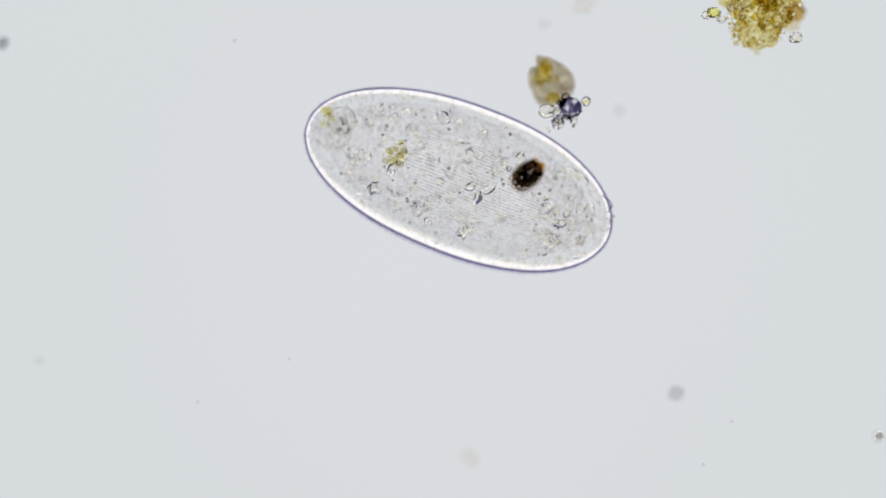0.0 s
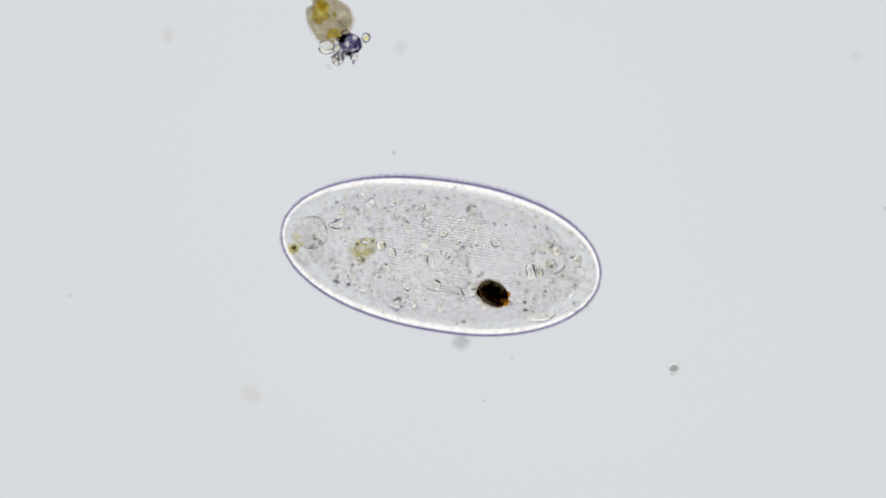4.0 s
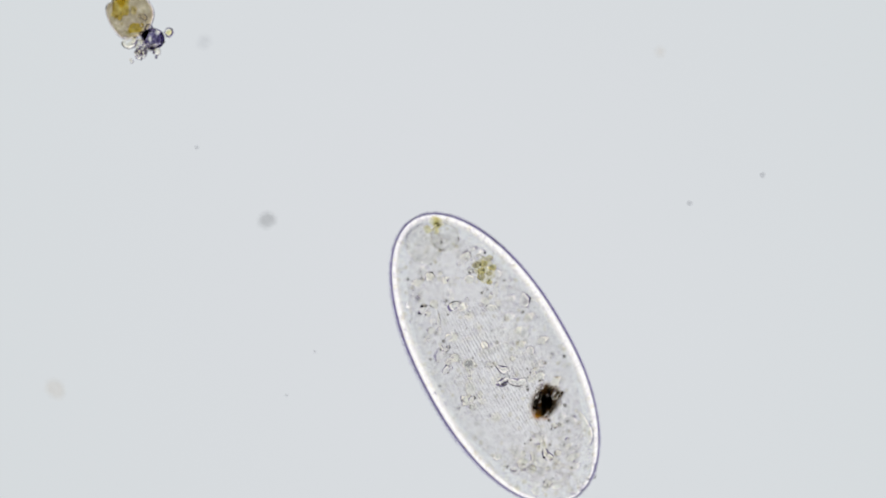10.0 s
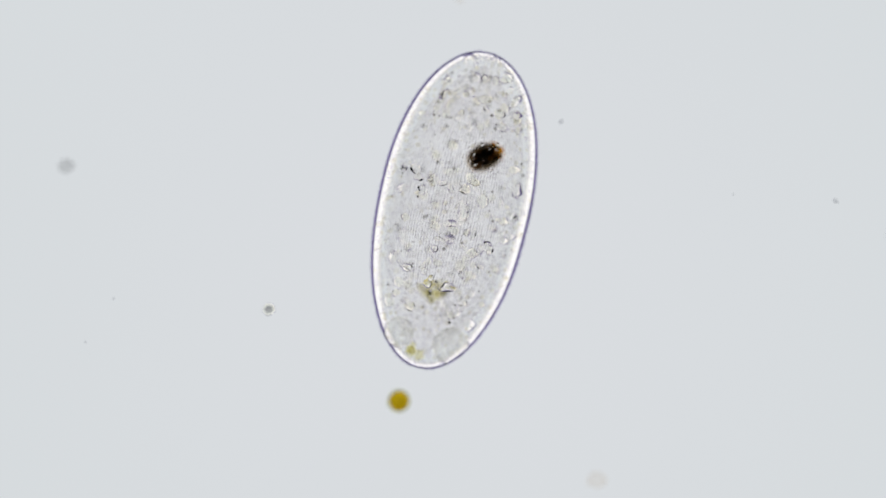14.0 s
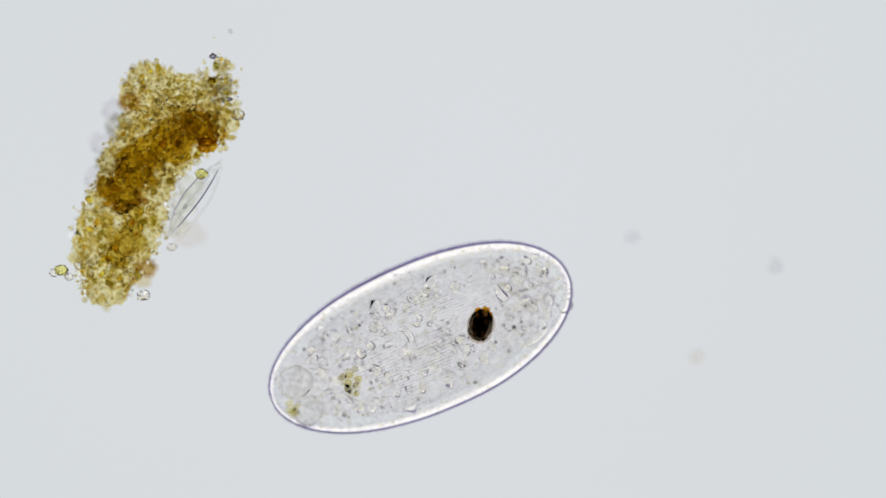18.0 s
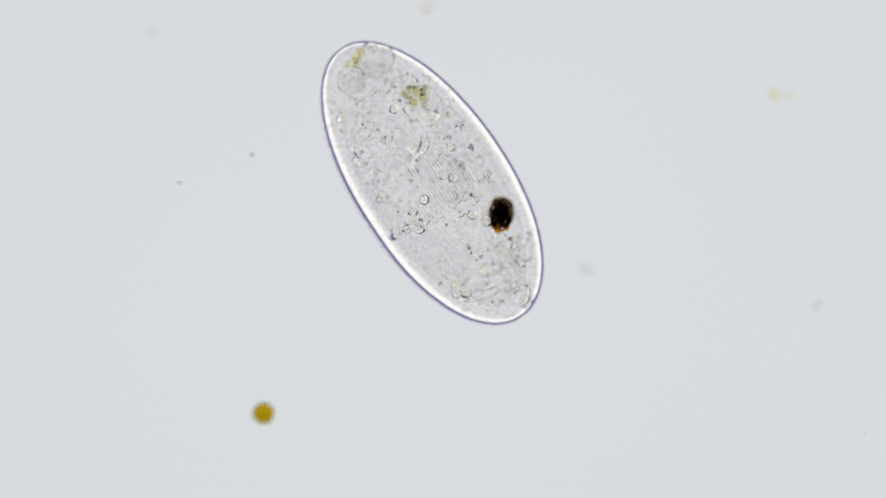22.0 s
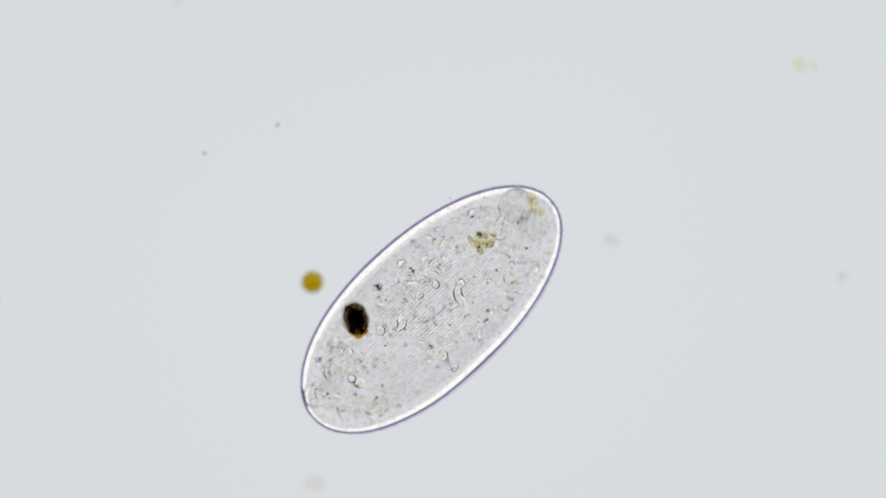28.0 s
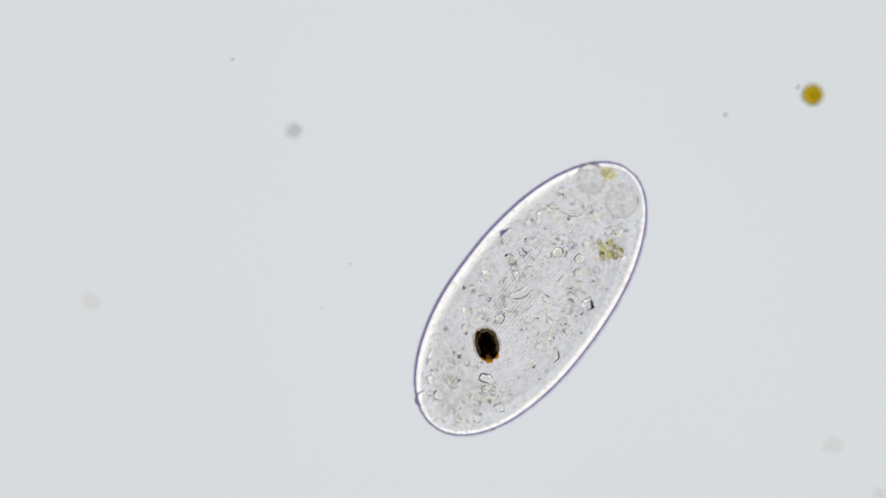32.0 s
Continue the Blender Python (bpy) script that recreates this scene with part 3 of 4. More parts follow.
for k in range(16):
    r = rng.uniform(0.0014, 0.0040)
    part("flake", lumpy("flake", (r * 1.4, r, r), 0.25, 2, k + 150, k % 2 == 0), FLAKE, bead, "", pose(-0.0135 + rng.gauss(0, 0.0085), -0.0100 + rng.gauss(0, 0.0052), rng.uniform(-0.006, 0.006), 0, 0, rng.uniform(0, 180)))

part("flake", lumpy("flake", (0.0068, 0.0060, 0.0040), 0.12, 3, 177), FLAKE, bead, "larger clear flake", pose(-0.0215, -0.0030, 0.002))
for x, y in ((0.0025, -0.0160), (-0.0070, -0.0085), (0.0005, -0.0120)):
    part("chip", lumpy("chip", (0.0019, 0.0013, 0.0014), 0.2, 3, int(y * -9e4)), VIOLET_BEAD, bead, "", pose(x, y, 0.003, 0, 0, 70))

# ---- the great clump of detritus ----
gx, gy, gz = on_slide(1430, -200, 0.192)
clump = thing("detritus_clump", pose(gx, gy, gz), "ragged amber and olive clump of rotting plant detritus with a diatom", "debris")
SPINE = ((250, 480, 42), (256, 440, 57), (272, 390, 71), (294, 325, 58), (320, 255, 64), (372, 205, 66), (425, 180, 54), (330, 146, 46), (458, 138, 21), (456, 102, 13), (390, 162, 40))


def on_spine(rng, spread):
    k = rng.choice((0, 0.5, 1, 1.2, 1.5, 2, 2.3, 2.6, 3, 3.3, 3.6, 4, 4.4, 4.7, 5, 5.4, 5.8, 6, 7, 7) * 2 + (7, 8, 8, 9, 10, 10, 10)) + rng.uniform(-0.25, 0.25)
    k = min(max(k, 0), 10)
    if k > 6:
        px, py, w = SPINE[round(k)]
    else:
        i, g = min(int(k), 5), k - min(int(k), 5)
        px, py, w = (SPINE[i][j] * (1 - g) + SPINE[i + 1][j] * g for j in range(3))
    a, q = rng.uniform(0, 6.3), math.sqrt(rng.random()) * w * spread
    return Vector(((px + q * math.cos(a) - 332) / 2000, (246 - py - q * math.sin(a)) / 2000, rng.uniform(-0.030, 0.030)))


rc = random.Random(5)


def spaced(rng, n, spread, low, high, gap):
    """Places on the clump with radii, no two nearer than gap times their radii in plan."""
    out = []
    for _ in range(n):
        p, r = on_spine(rng, spread), rng.uniform(low, high)
        if all((p.x - q.x) ** 2 + (p.y - q.y) ** 2 > (gap * (r + s)) ** 2 for q, s in out):
            out.append((p, r))
    return [p for p, _ in out], [r for _, r in out]


def fused(name, places, radii, voxel, rough, grain, seed=0):
    """Lumps melted into one ragged body."""
    src = new("melt", many("melt", random.Random(seed), places, radii, 2, 0.3, True))
    mod = src.modifiers.new("melt", "REMESH")
    mod.mode, mod.voxel_size = "VOXEL", voxel
    bpy.context.view_layer.update()
    me = bpy.data.meshes.new_from_object(src.evaluated_get(bpy.context.evaluated_depsgraph_get()))
    bpy.data.objects.remove(src)
    v = np.empty(len(me.vertices) * 3)
    me.vertices.foreach_get("co", v)
    v = v.reshape(-1, 3)
    v += np.array([noise.noise_vector(Vector(p) * grain) + 0.5 * noise.noise_vector(Vector(p) * grain * 2.3) for p in v]) * rough
    me.vertices.foreach_set("co", v.ravel())
    me.name = name
    me.polygons.foreach_set("use_smooth", [True] * len(me.polygons))
    me.materials.clear()
    me.update()
    return me


pl, radii = spaced(rc, 5200, 0.98, 0.0035, 0.0095, 0.42)
keep = [i for i, p in enumerate(pl) if p.x < 0.050 or p.y < 0.036 or i % 4 == 0]
pl, radii = [pl[i] for i in keep], [radii[i] * (0.6 if pl[i].x > 0.050 and pl[i].y > 0.036 else 1.0) for i in keep]
pl = [Vector((p.x, p.y, p.z * 0.45)) for p in pl]
part("mass", fused("mass", pl, radii, 0.0020, 0.0032, 230.0, 3), DETRITUS, clump, "soft olive and straw-coloured mass")
pl, radii = spaced(rc, 5200, 1.22, 0.0009, 0.0025, 1.0)
part("fringe", many("fringe", rc, pl, radii, 2, 0.35, True), FRINGE, clump, "loose pale lumps round the edge", None, "stuff")
core = smooth_path(((282, 345, 0), (283, 315, 0), (288, 285, 0), (328, 250, 0), (362, 228, 0), (390, 204, 0), (420, 196, 0)), 8)
pl = [Vector(((p.x + rc.gauss(0, 14) - 332) / 2000, (246 - p.y + rc.gauss(0, 12)) / 2000, rc.uniform(-0.02, 0.02))) for p in core]
part("core", fused("core", pl, [rc.uniform(0.009, 0.013) * (0.88 if p.y < -0.02 else 1.0) for p in pl], 0.0030, 0.003, 60.0, 4), DETRITUS_CORE, clump, "dense amber-brown core", pose(0, 0, -0.036))
pl = [Vector(((275 + rc.gauss(0, 22) - 332) / 2000, (246 - 400 + rc.gauss(0, 26)) / 2000, rc.uniform(-0.01, 0.01))) for _ in range(14)]
part("core", fused("core", pl, [rc.uniform(0.006, 0.010) for _ in pl], 0.0030, 0.003, 60.0, 6), PALE_CORE, clump, "thinner olive-brown core", pose(0, 0, -0.036))
LUMPS = [refracting("clump_" + n, ior, lo, hi, 90.0, 0.4, 160.0) for n, ior, lo, hi in (
    ("amber", 1.02, (0.88, 0.70, 0.22), (0.97, 0.86, 0.42)), ("olive", 1.02, (0.70, 0.68, 0.34), (0.90, 0.87, 0.55)), ("brown", 1.015, (0.68, 0.54, 0.30), (0.86, 0.74, 0.48)),
    ("grey", 1.02, (0.80, 0.79, 0.76), (0.93, 0.92, 0.89)), ("clear", 1.04, (0.94, 0.93, 0.84), (1, 1, 0.97)), ("yellow", 1.03, (0.94, 0.86, 0.30), (0.98, 0.94, 0.52)), ("pale", 1.012, (0.93, 0.92, 0.86), (1, 1, 0.98)), ("lilac", 1.004, (0.91, 0.90, 0.915), (0.97, 0.965, 0.97)))]
for k in range(280):
    p, r = on_spine(rc, 1.06), rc.choice((0.0008, 0.0010, 0.0013, 0.0017, 0.0021, 0.0028))
    mat = LUMPS[rc.choice((0, 1, 1, 1, 3, 3, 4, 4, 4, 5, 5) + ((2,) if k % 5 == 0 else ()))]
    part("lump", lumpy("lump", (r * 1.3, r, r * 0.8), 0.26, 2, k + 210, k % 4 > 0), mat, clump, "", Matrix.Translation((p.x, p.y, rc.uniform(0.020, 0.046))) @ pose(0, 0, 0, 0, 0, rc.uniform(0, 180)))
for px, py, r, n in ((290, 164, 0.008, 2), (273, 207, 0.010, 3), (253, 272, 0.010, 3), (321, 458, 0.0075, 2), (386, 342, 0.010, 6), (368, 382, 0.010, 6), (398, 312, 0.009, 6), (244, 238, 0.010, 7), (234, 300, 0.010, 7), (262, 178, 0.009, 7), (226, 352, 0.008, 7), (300, 130, 0.008, 7)):
    part("lump", lumpy("lump", (r * 1.2, r, r * 0.6), 0.3, 3, px), LUMPS[n], clump, "soft pale lump hanging below the mass", pose((px - 332) / 2000, (246 - py) / 2000, -0.05))
pl = [Vector(((450 + rc.gauss(0, 17) - 332) / 2000, (246 - 165 + rc.gauss(0, 34)) / 2000, rc.uniform(-0.02, 0.02))) for _ in range(170)]
part("grains", many("grains", rc, pl, [rc.choice((0.0012, 0.0017, 0.0022, 0.0030)) for _ in pl], 2, 0.35, True), GRIT, clump, "fine olive grains", None, "stuff")
pl = [on_spine(rc, 1.25) for _ in range(1900)]
part("grit", many("grit", rc, pl[:900], [rc.choice((0.0009, 0.0013, 0.0017, 0.0023)) for _ in pl[:900]], 1, 0.3, False), GRIT, clump, "fine refracting grit", None, "stuff")
part("crystal_grit", wedges("crystal_grit", rc, pl[900:], [rc.choice((0.0009, 0.0013, 0.0018, 0.0024)) for _ in pl[900:]]), CRYSTAL, clump, "bright glinting crystals", None, "stuff")
d = smooth_path(((457 - 332, 246 - 266, 0), (421 - 332, 246 - 310, 0), (387 - 332, 246 - 356, 0), (360 - 332, 246 - 403, 0)), 8)
diatom = part("diatom", tube("diatom", [(p.x / 2000, p.y / 2000, 0.035) for p in d], 0.0078, 18, 0.95), DIATOM_WALL, clump, "clear spindle-shaped diatom shell")
part("hollow", tube("hollow", [(p.x / 2000, p.y / 2000, 0.035) for p in d[1:-1]], 0.0066, 18, 0.93), DIATOM_HOLLOW, diatom, "clear hollow of the shell")
part("needle", tube("needle", [(p.x / 2000, p.y / 2000, 0.042) for p in d[2:-2]], 0.0008, 8), ROD, diatom, "thin rib along the shell")
part("nodule", lumpy("nodule", (0.0030, 0.0018, 0.0018), 0.2, 2, 8), GRANULE, diatom, "small dark nodule", pose(d[15].x / 2000, d[15].y / 2000, 0.043, 0, 0, 52))
d = smooth_path(((455 - 332, 246 - 278, 0), (436 - 332, 246 - 335, 0), (385 - 332, 246 - 404, 0)), 8)
part("needle", tube("needle", [(p.x / 2000, p.y / 2000, 0.045) for p in d], 0.0013, 8), ROD, clump, "thin clear needle")
part("needle", tube("needle", [((412 - 332) / 2000, (246 - 105) / 2000, 0.04), ((432 - 332) / 2000, (246 - 140) / 2000, 0.04)], 0.0018, 8), ROD, clump, "thin clear needle")
for px, py, r, mat in ((317, 506, 0.0048, FLAKE), (367, 421, 0.0036, FLAKE), (172, 462, 0.0048, LEMON), (160, 466, 0.0034, FLAKE), (186, 474, 0.0032, FLAKE), (420, 292, 0.0045, LEMON), (484, 188, 0.0046, FLAKE), (440, 84, 0.0024, DARK_GLASS), (470, 160, 0.0018, DARK_GLASS), (312, 478, 0.0070, TAN_LUMP), (430, 241, 0.0068, AMBER_BALL), (395, 398, 0.011, TAN_SPECK)):
    part("pebble", lumpy("pebble", (r * 1.25, r, r), 0.22, 3, int(px), mat not in (FLAKE, LEMON)), mat, clump, "", pose((px - 332) / 2000, (246 - py) / 2000, -0.055 if mat in (TAN_SPECK, TAN_LUMP) else 0.03))

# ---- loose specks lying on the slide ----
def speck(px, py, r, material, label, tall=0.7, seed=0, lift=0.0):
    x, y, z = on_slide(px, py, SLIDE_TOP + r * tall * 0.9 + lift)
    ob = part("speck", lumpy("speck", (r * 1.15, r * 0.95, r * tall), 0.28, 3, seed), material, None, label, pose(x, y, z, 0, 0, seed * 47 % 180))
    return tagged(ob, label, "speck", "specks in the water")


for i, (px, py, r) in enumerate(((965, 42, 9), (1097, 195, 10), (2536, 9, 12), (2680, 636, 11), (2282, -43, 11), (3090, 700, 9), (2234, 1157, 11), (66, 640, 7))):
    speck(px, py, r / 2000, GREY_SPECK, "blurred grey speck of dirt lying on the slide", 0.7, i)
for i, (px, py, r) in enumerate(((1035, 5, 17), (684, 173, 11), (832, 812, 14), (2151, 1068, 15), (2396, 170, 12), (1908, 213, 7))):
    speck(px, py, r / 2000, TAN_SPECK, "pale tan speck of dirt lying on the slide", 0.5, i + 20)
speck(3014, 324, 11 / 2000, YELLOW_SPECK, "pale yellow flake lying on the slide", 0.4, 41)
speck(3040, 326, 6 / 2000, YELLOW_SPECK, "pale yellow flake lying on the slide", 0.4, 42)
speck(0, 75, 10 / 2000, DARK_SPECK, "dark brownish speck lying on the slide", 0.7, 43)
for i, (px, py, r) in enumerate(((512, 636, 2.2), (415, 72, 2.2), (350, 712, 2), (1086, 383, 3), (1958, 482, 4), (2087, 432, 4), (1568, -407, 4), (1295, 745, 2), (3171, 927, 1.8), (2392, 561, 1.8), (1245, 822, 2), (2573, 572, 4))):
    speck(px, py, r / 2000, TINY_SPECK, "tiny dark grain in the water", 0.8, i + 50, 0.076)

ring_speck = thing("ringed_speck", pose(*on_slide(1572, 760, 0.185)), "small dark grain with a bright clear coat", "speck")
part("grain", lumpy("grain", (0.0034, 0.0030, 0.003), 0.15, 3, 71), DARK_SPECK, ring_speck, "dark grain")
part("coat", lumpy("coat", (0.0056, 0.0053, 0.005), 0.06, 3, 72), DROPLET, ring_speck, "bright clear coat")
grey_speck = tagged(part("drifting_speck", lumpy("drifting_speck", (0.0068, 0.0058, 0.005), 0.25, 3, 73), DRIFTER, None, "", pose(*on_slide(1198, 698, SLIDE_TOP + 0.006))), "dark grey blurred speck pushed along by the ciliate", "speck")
gold_ball = tagged(part("golden_alga", lumpy("golden_alga", (0.0088, 0.0088, 0.0085), 0.03, 4, 74), GOLD, None, "", pose(0, 0, 0.03)), "round golden-amber algal cell drifting in the water", "alga")
part("wall", lumpy("wall", (0.0104, 0.0104, 0.0100), 0.03, 4, 75), ALGA_WALL, gold_ball, "dull greenish outer wall")


# ---- what moves ----
SWIM_ROWS = [
    (0.0, 0.0135, 0.0615, -20.6, -52), (0.5, 0.0280, 0.0522, -28.3, -72), (1.0, 0.0559, 0.0337, -36.3, -93),
    (1.5, 0.0749, 0.0119, -45.4, -115), (2.0, 0.0883, -0.0072, -54.4, -140), (2.5, 0.0982, -0.0142, -46.8, -168),
    (3.0, 0.1120, -0.0310, -31.9, -196), (3.5, 0.1459, -0.0554, -19.7, -218), (4.0, 0.1926, -0.0610, -9.0, -234),
    (4.5, 0.2227, -0.0498, 0.5, -247), (5.0, 0.2436, -0.0331, 9.7, -259), (5.5, 0.2625, -0.0225, 19.6, -272),
    (6.0, 0.2805, -0.0078, 30.4, -288), (6.5, 0.2938, -0.0066, 20.1, -308), (7.0, 0.2881, -0.0121, 7.0, -326),
    (7.5, 0.2773, -0.0188, -6.0, -344), (8.0, 0.2876, -0.0221, -15.5, -360), (8.5, 0.3486, -0.0498, -29.8, -377),
    (9.0, 0.3764, -0.0833, -46.0, -393), (9.5, 0.4017, -0.1238, -57.7, -408), (10.0, 0.4136, -0.1578, -60.5, -420),
    (10.5, 0.4325, -0.1937, -51.3, -431), (11.0, 0.4430, -0.2292, -41.0, -440), (11.5, 0.4531, -0.2321, -18.6, -448),
    (12.0, 0.4641, -0.2255, 20.6, -454), (12.5, 0.4978, -0.2048, 48.8, -459), (13.0, 0.5461, -0.1487, 60.0, -464),
    (13.5, 0.5708, -0.1006, 67.4, -470), (14.0, 0.5562, -0.0739, 77.7, -479), (14.5, 0.5470, -0.0404, 90.3, -489),
    (15.0, 0.5399, 0.0018, 101.4, -500), (15.5, 0.5315, 0.0544, 107.0, -512), (16.0, 0.5213, 0.0876, 106.5, -532),
    (16.5, 0.5294, 0.0962, 88.0, -560), (17.0, 0.5379, 0.1409, 62.8, -587), (17.5, 0.5406, 0.1399, 41.7, -602),
    (18.0, 0.5602, 0.1524, 23.3, -612), (18.5, 0.6348, 0.1643, 3.0, -620), (19.0, 0.6953, 0.1489, -16.4, -627),
    (19.5, 0.7297, 0.1165, -27.2, -638), (20.0, 0.7531, 0.0855, -40.6, -651), (20.5, 0.7611, 0.0579, -55.3, -666),
    (21.0, 0.7736, 0.0348, -62.1, -684), (21.5, 0.7901, 0.0065, -61.4, -702), (22.0, 0.8099, -0.0203, -56.3, -721),
    (22.5, 0.8384, -0.0473, -46.8, -742), (23.0, 0.8743, -0.0717, -36.5, -764), (23.5, 0.9120, -0.0768, -27.2, -784),
    (24.0, 0.9398, -0.0804, -19.5, -802), (24.5, 0.9713, -0.0830, -13.0, -820), (25.0, 0.9955, -0.0880, -14.5, -836),
    (25.5, 0.9565, -0.0873, -34.0, -852), (26.0, 0.9255, -0.0899, -55.6, -865), (26.5, 0.9011, -0.0956, -79.0, -876),
    (27.0, 0.8746, -0.1023, -101.7, -886), (27.5, 0.8374, -0.1083, -121.3, -896), (28.0, 0.7880, -0.1583, -137.4, -907),
    (28.5, 0.7411, -0.1790, -152.9, -920), (29.0, 0.6854, -0.1905, -164.9, -931), (29.5, 0.6335, -0.1898, -171.5, -941),
    (30.0, 0.5712, -0.1877, -171.0, -950), (30.5, 0.5158, -0.1848, -167.0, -958), (31.0, 0.4513, -0.1869, -163.3, -965),
    (31.5, 0.4019, -0.1912, -154.2, -973), (32.0, 0.4154, -0.1825, -127.4, -981),
]
# the food balls within the body: along it and across it
SPOT_ROWS = [
    (0.0, 0.0548, 0.0233), (0.5, 0.0517, 0.0129), (1.0, 0.0504, -0.0015), (1.5, 0.0494, -0.0148),
    (2.0, 0.0512, -0.0264), (2.5, 0.0515, -0.0368), (3.0, 0.0546, -0.0343), (3.5, 0.0512, -0.0330),
    (4.0, 0.0505, -0.0265), (4.5, 0.0500, -0.0180), (5.0, 0.0496, -0.0090), (5.5, 0.0494, 0.0007),
    (6.0, 0.0520, 0.0116), (6.5, 0.0495, 0.0290), (7.0, 0.0517, 0.0355), (7.5, 0.0520, 0.0382),
    (8.0, 0.0550, 0.0440), (8.5, 0.0495, 0.0375), (9.0, 0.0489, 0.0348), (9.5, 0.0496, 0.0306),
    (10.0, 0.0551, 0.0197), (10.5, 0.0570, 0.0152), (11.0, 0.0611, 0.0048), (11.5, 0.0557, 0.0064),
    (12.0, 0.0561, -0.0064), (12.5, 0.0530, -0.0046), (13.0, 0.0497, -0.0045), (13.5, 0.0501, -0.0097),
    (14.0, 0.0515, -0.0154), (14.5, 0.0537, -0.0215), (15.0, 0.0553, -0.0270), (15.5, 0.0553, -0.0313),
    (16.0, 0.0533, -0.0340), (16.5, 0.0514, -0.0303), (17.0, 0.0558, -0.0183), (17.5, 0.0509, -0.0174),
    (18.0, 0.0533, -0.0101), (18.5, 0.0468, -0.0167), (19.0, 0.0540, -0.0044), (19.5, 0.0509, 0.0008),
    (20.0, 0.0570, 0.0123), (20.5, 0.0551, 0.0175), (21.0, 0.0593, 0.0291), (21.5, 0.0565, 0.0330),
    (22.0, 0.0568, 0.0342), (22.5, 0.0550, 0.0291), (23.0, 0.0568, 0.0241), (23.5, 0.0575, 0.0117),
    (24.0, 0.0584, 0.0042), (24.5, 0.0606, -0.0031), (25.0, 0.0597, -0.0150), (25.5, 0.0602, -0.0258),
    (26.0, 0.0603, -0.0319), (26.5, 0.0600, -0.0338), (27.0, 0.0591, -0.0340), (27.5, 0.0575, -0.0350),
    (28.0, 0.0552, -0.0371), (28.5, 0.0579, -0.0330), (29.0, 0.0566, -0.0300), (29.5, 0.0612, -0.0227),
    (30.0, 0.0560, -0.0236), (30.5, 0.0594, -0.0164), (31.0, 0.0572, -0.0148), (31.5, 0.0588, -0.0144),
    (32.0, 0.0560, -0.0066),
]
FOOD_ROWS = [
    (0.0, -0.0583, 0.0016), (0.5, -0.0601, 0.0187), (1.0, -0.0618, 0.0297), (1.5, -0.0641, 0.0379),
    (2.0, -0.0663, 0.0336), (2.5, -0.0655, 0.0260), (3.0, -0.0665, 0.0145), (3.5, -0.0660, 0.0060),
    (4.0, -0.0670, -0.0060), (4.5, -0.0680, -0.0180), (5.0, -0.0690, -0.0280), (5.5, -0.0690, -0.0345),
    (6.0, -0.0675, -0.0291), (6.5, -0.0704, -0.0194), (7.0, -0.0697, -0.0101), (7.5, -0.0704, 0.0023),
    (8.0, -0.0702, 0.0109), (8.5, -0.0707, 0.0151), (9.0, -0.0690, 0.0221), (9.5, -0.0716, 0.0267),
    (10.0, -0.0713, 0.0308), (10.5, -0.0697, 0.0389), (11.0, -0.0644, 0.0348), (11.5, -0.0690, 0.0300),
    (12.0, -0.0677, 0.0295), (12.5, -0.0666, 0.0141), (13.0, -0.0705, 0.0156), (13.5, -0.0712, 0.0096),
    (14.0, -0.0716, 0.0007), (14.5, -0.0717, -0.0106), (15.0, -0.0716, -0.0213), (15.5, -0.0713, -0.0281),
    (16.0, -0.0709, -0.0306), (16.5, -0.0711, -0.0315), (17.0, -0.0669, -0.0223), (17.5, -0.0701, -0.0173),
    (18.0, -0.0711, -0.0110), (18.5, -0.0686, -0.0091), (19.0, -0.0676, -0.0058), (19.5, -0.0670, 0.0074),
    (20.0, -0.0689, 0.0131), (20.5, -0.0665, 0.0234), (21.0, -0.0700, 0.0286), (21.5, -0.0676, 0.0357),
    (22.0, -0.0713, 0.0296), (22.5, -0.0717, 0.0253), (23.0, -0.0708, 0.0191), (23.5, -0.0711, 0.0054),
    (24.0, -0.0715, -0.0094), (24.5, -0.0719, -0.0205), (25.0, -0.0718, -0.0279), (25.5, -0.0706, -0.0295),
    (26.0, -0.0700, -0.0279), (26.5, -0.0700, -0.0233), (27.0, -0.0706, -0.0182), (27.5, -0.0718, -0.0147),
    (28.0, -0.0736, -0.0132), (28.5, -0.0723, -0.0120), (29.0, -0.0725, 0.0001), (29.5, -0.0724, 0.0004),
    (30.0, -0.0759, 0.0130), (30.5, -0.0747, 0.0122), (31.0, -0.0767, 0.0175), (31.5, -0.0748, 0.0189),
    (32.0, -0.0752, 0.0284),
]
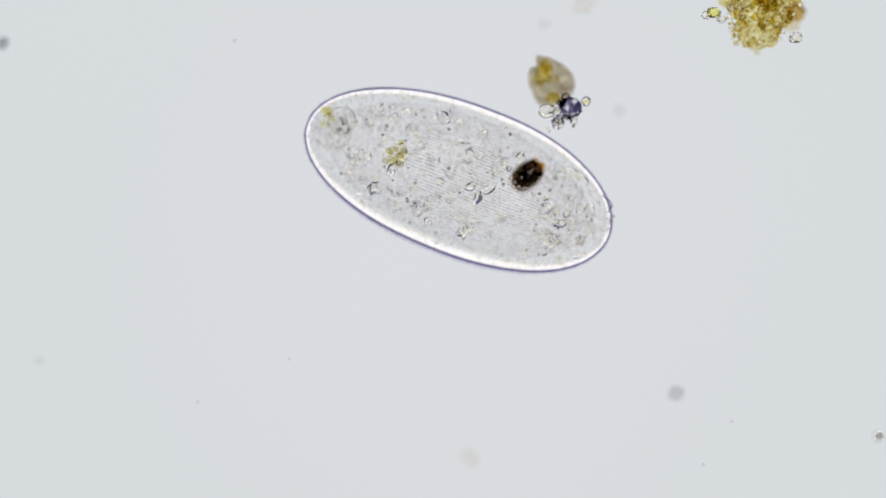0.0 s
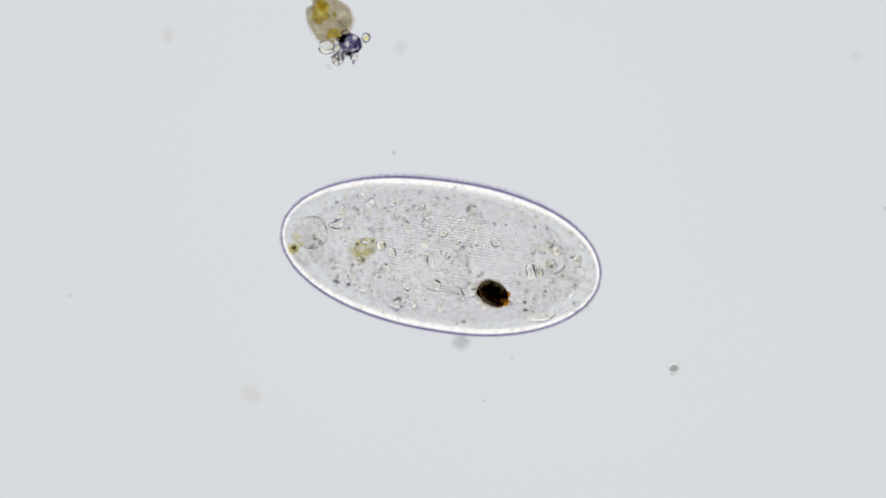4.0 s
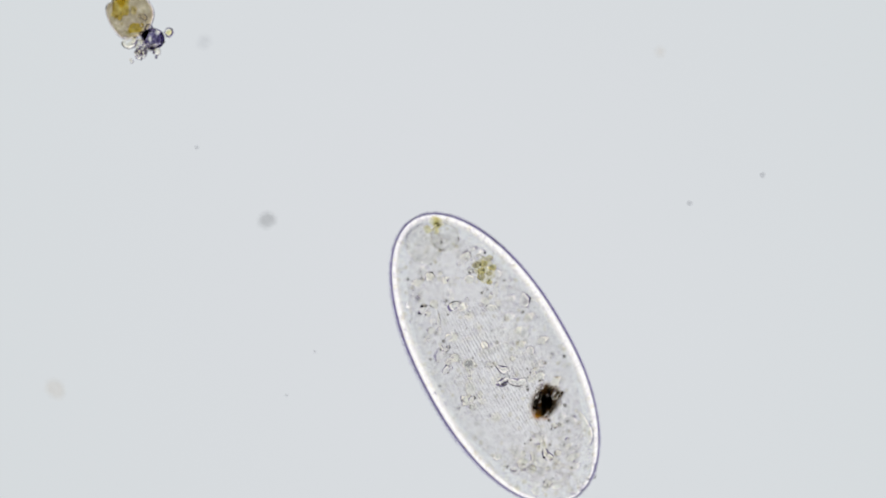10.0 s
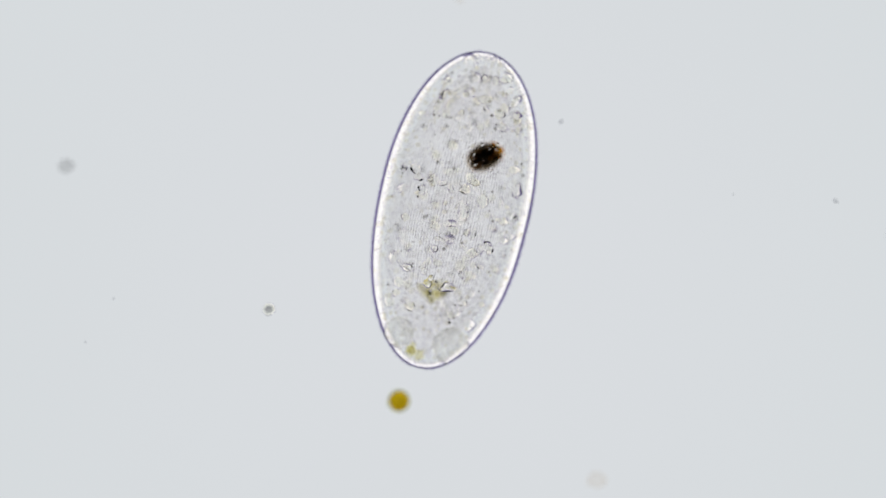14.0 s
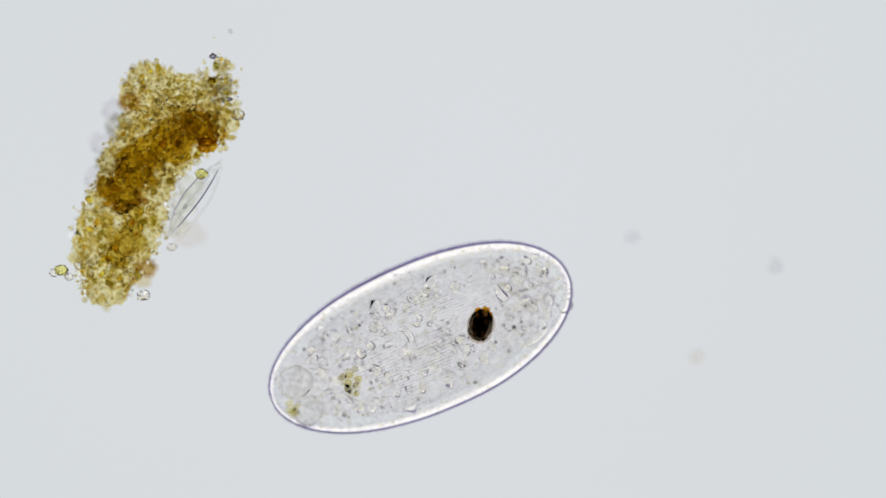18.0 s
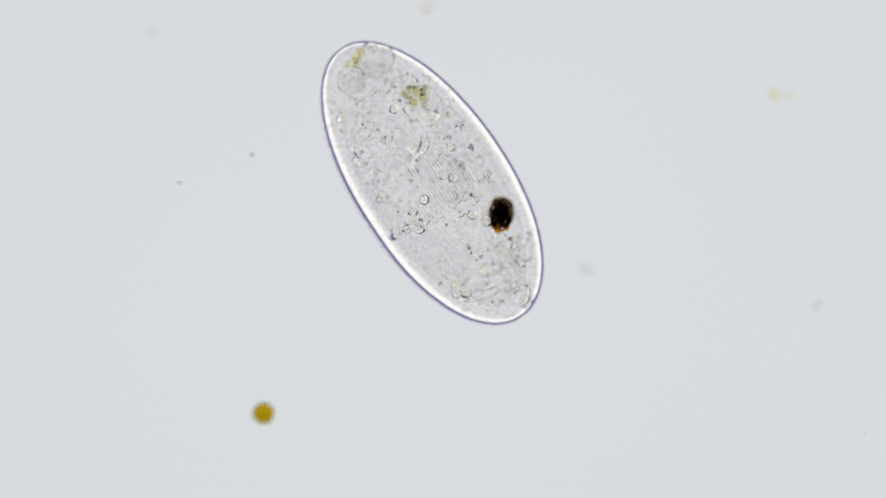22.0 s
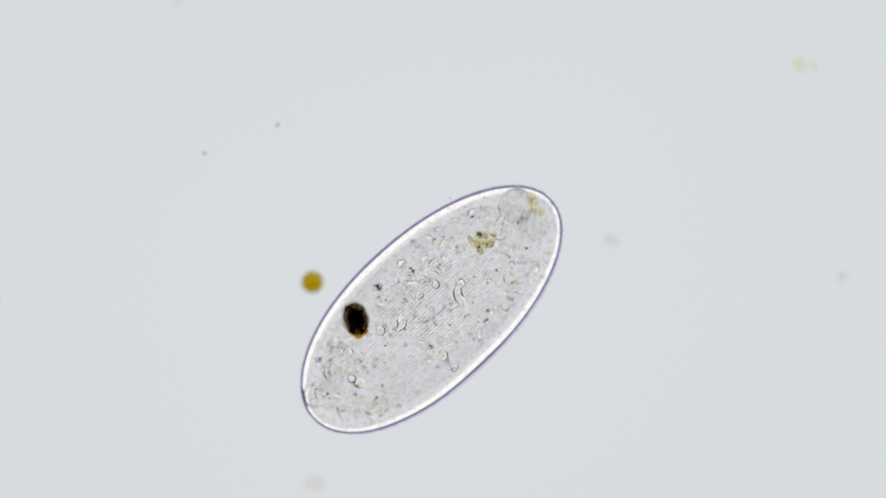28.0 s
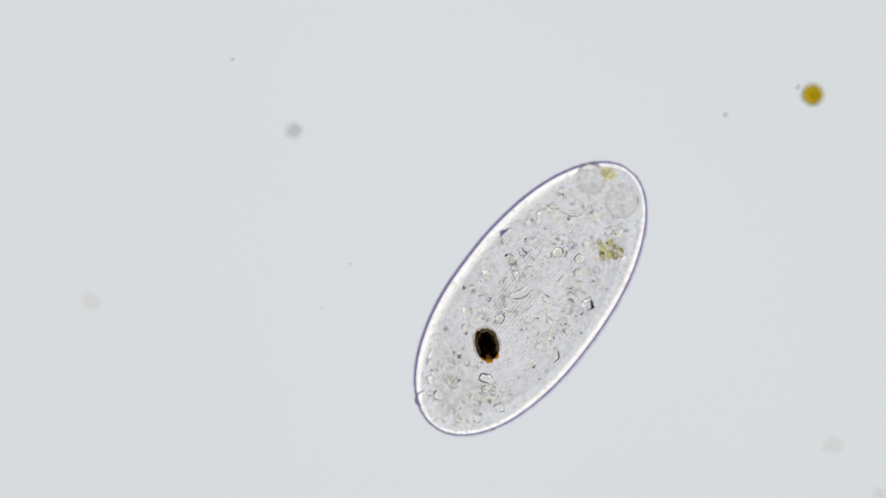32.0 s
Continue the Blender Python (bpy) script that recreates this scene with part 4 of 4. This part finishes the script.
GOLD_ROWS = [
    (0.0, 0.5359, -0.3628),
    (11.5, 0.5359, -0.3628), (12.0, 0.5359, -0.3628), (12.5, 0.5583, -0.3416), (13.0, 0.5559, -0.3180),
    (13.5, 0.5211, -0.2731), (14.0, 0.5079, -0.2432), (14.5, 0.5144, -0.2269), (15.0, 0.5293, -0.2174),
    (15.5, 0.5413, -0.2076), (16.0, 0.5475, -0.1960), (16.5, 0.5533, -0.1859), (17.0, 0.5591, -0.1774),
    (17.5, 0.5653, -0.1709), (18.0, 0.5725, -0.1664), (18.5, 0.5813, -0.1643), (19.0, 0.5920, -0.1647),
    (19.5, 0.6052, -0.1679), (20.0, 0.6213, -0.1740), (20.5, 0.6410, -0.1833), (21.0, 0.6646, -0.1960),
    (21.5, 0.6918, -0.2118), (22.0, 0.6609, -0.2251), (22.5, 0.6898, -0.2060), (23.0, 0.7088, -0.2107),
    (23.5, 0.7365, -0.1992), (24.0, 0.7453, -0.2314), (24.5, 0.7296, -0.2344), (25.0, 0.7160, -0.2580),
    (25.5, 0.6905, -0.2363), (26.0, 0.6916, -0.2222), (26.5, 0.7150, -0.2142), (27.0, 0.7348, -0.2022),
    (27.5, 0.7251, -0.1763), (28.0, 0.6817, -0.1348), (28.5, 0.7046, -0.1132), (29.0, 0.7019, -0.1097),
    (29.5, 0.6815, -0.0943), (30.0, 0.6892, -0.1042), (30.5, 0.6718, -0.0755), (31.0, 0.6683, -0.0661),
    (31.5, 0.6434, -0.0269), (32.0, 0.6657, -0.0020),
]


def swim_pose(x, y, yaw, roll):
    return Matrix.Translation((x, y, MID)) @ pose(0, 0, 0, 0, 0, yaw) @ pose(0, 0, 0, roll)


def carried_rows(rows, height, turn):
    """Rows within the turning body: u along, v across; height says how far over the middle the ball rides, turn how it lies."""
    out = []
    for (t, u, v), (_, _, _, _, roll) in zip(rows, SWIM_ROWS):
        q = Matrix.Rotation(-radians(roll), 4, "X")
        out.append((t, q @ Matrix.Translation((u, v, height(t, roll))) @ pose(0, 0, 0, 0, 0, -turn(t))))
    return out


def steps(*pairs):
    """A value that glides between the times given."""
    def value(t):
        for (a, va), (b, vb) in zip(pairs, pairs[1:]):
            if a <= t <= b:
                return va + (vb - va) * (t - a) / (b - a)
        return pairs[-1][1]
    return value


def motions():
    walk(condenser, [(t, pose(x, y, LAMP_Z)) for t, x, y in CAMERA_ROWS])
    walk(ciliate, [(t, swim_pose(x, y, yaw, roll)) for t, x, y, yaw, roll in SWIM_ROWS])
    walk(dark_ball, carried_rows(SPOT_ROWS, lambda t, roll: 0.044 * math.sin(radians(roll)),
         steps((0, 122), (1, 150), (2, 180), (3, 212), (3.5, 222), (6, 100), (7, 133), (8, 165), (9, 189), (10, 231), (11, 235), (13.5, 239), (15.5, 190), (16, 162), (17, 111), (18, 126), (19, 120), (20, 139), (21, 145), (22, 215), (25, 228), (25.5, 215), (27.5, 148), (28, 118), (30, 116), (32, 127))))
    food_height = steps((0, 1), (1, 0.6), (2, 0.1), (3, -0.9), (4.5, -0.9), (5.5, 0), (6, 0.5), (7, 0.95), (8, 0.95), (9, 0.8), (10, 0.5), (11, 0), (12, -0.55), (13, -0.9), (14, -1), (15, -0.7), (16, 0), (17, 0.75), (19, 1), (20, 0.9), (21, 0.4), (22, -0.4), (23, -0.85), (24, -0.95), (25, -0.6), (25.5, -0.4), (27.5, 0.9), (29, 1), (31, 0.85), (32, 0.6))
    walk(olive_ball, carried_rows(FOOD_ROWS, lambda t, roll: 0.034 * food_height(t), steps((0, 10), (32, 330))))
    walk(gold_ball, [(t, pose(x, y, 0.128)) for t, x, y in GOLD_ROWS])
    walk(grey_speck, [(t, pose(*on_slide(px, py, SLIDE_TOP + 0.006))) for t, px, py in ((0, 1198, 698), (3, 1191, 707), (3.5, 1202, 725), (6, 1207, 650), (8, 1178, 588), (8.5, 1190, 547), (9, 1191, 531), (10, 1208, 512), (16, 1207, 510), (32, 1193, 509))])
    walk(cyst, [(t, pose(cx + d / 2000, cy + e / 2000, cz + h, 0, 0, turn)) for t, d, e, h, turn in ((0, 0, 0, 0, -58), (0.5, -6, -4, 0, -57), (1, -3, 0, 0.003, -56), (3, -3, -1, 0.012, -52), (6, -8, -3, 0.022, -48), (9, -9, -3, 0.026, -46), (32, -9, -3, 0.026, -46))])
    walk(clump, [(t, pose(gx + d, gy + e, gz)) for t, d, e in ((0, -0.0042, -0.0038), (9, -0.0042, -0.0022), (16, 0, 0), (32, 0, 0))])
    walk(bead, [(t, pose(bx + d / 2000, by, bz)) for t, d in ((0, 0), (0.5, -9), (1, 6), (1.5, 1), (2, 4), (3, 0), (32, 0))])
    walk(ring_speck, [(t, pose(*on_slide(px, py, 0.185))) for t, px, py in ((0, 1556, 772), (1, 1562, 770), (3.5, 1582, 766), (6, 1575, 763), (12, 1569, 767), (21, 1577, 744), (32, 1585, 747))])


motions()
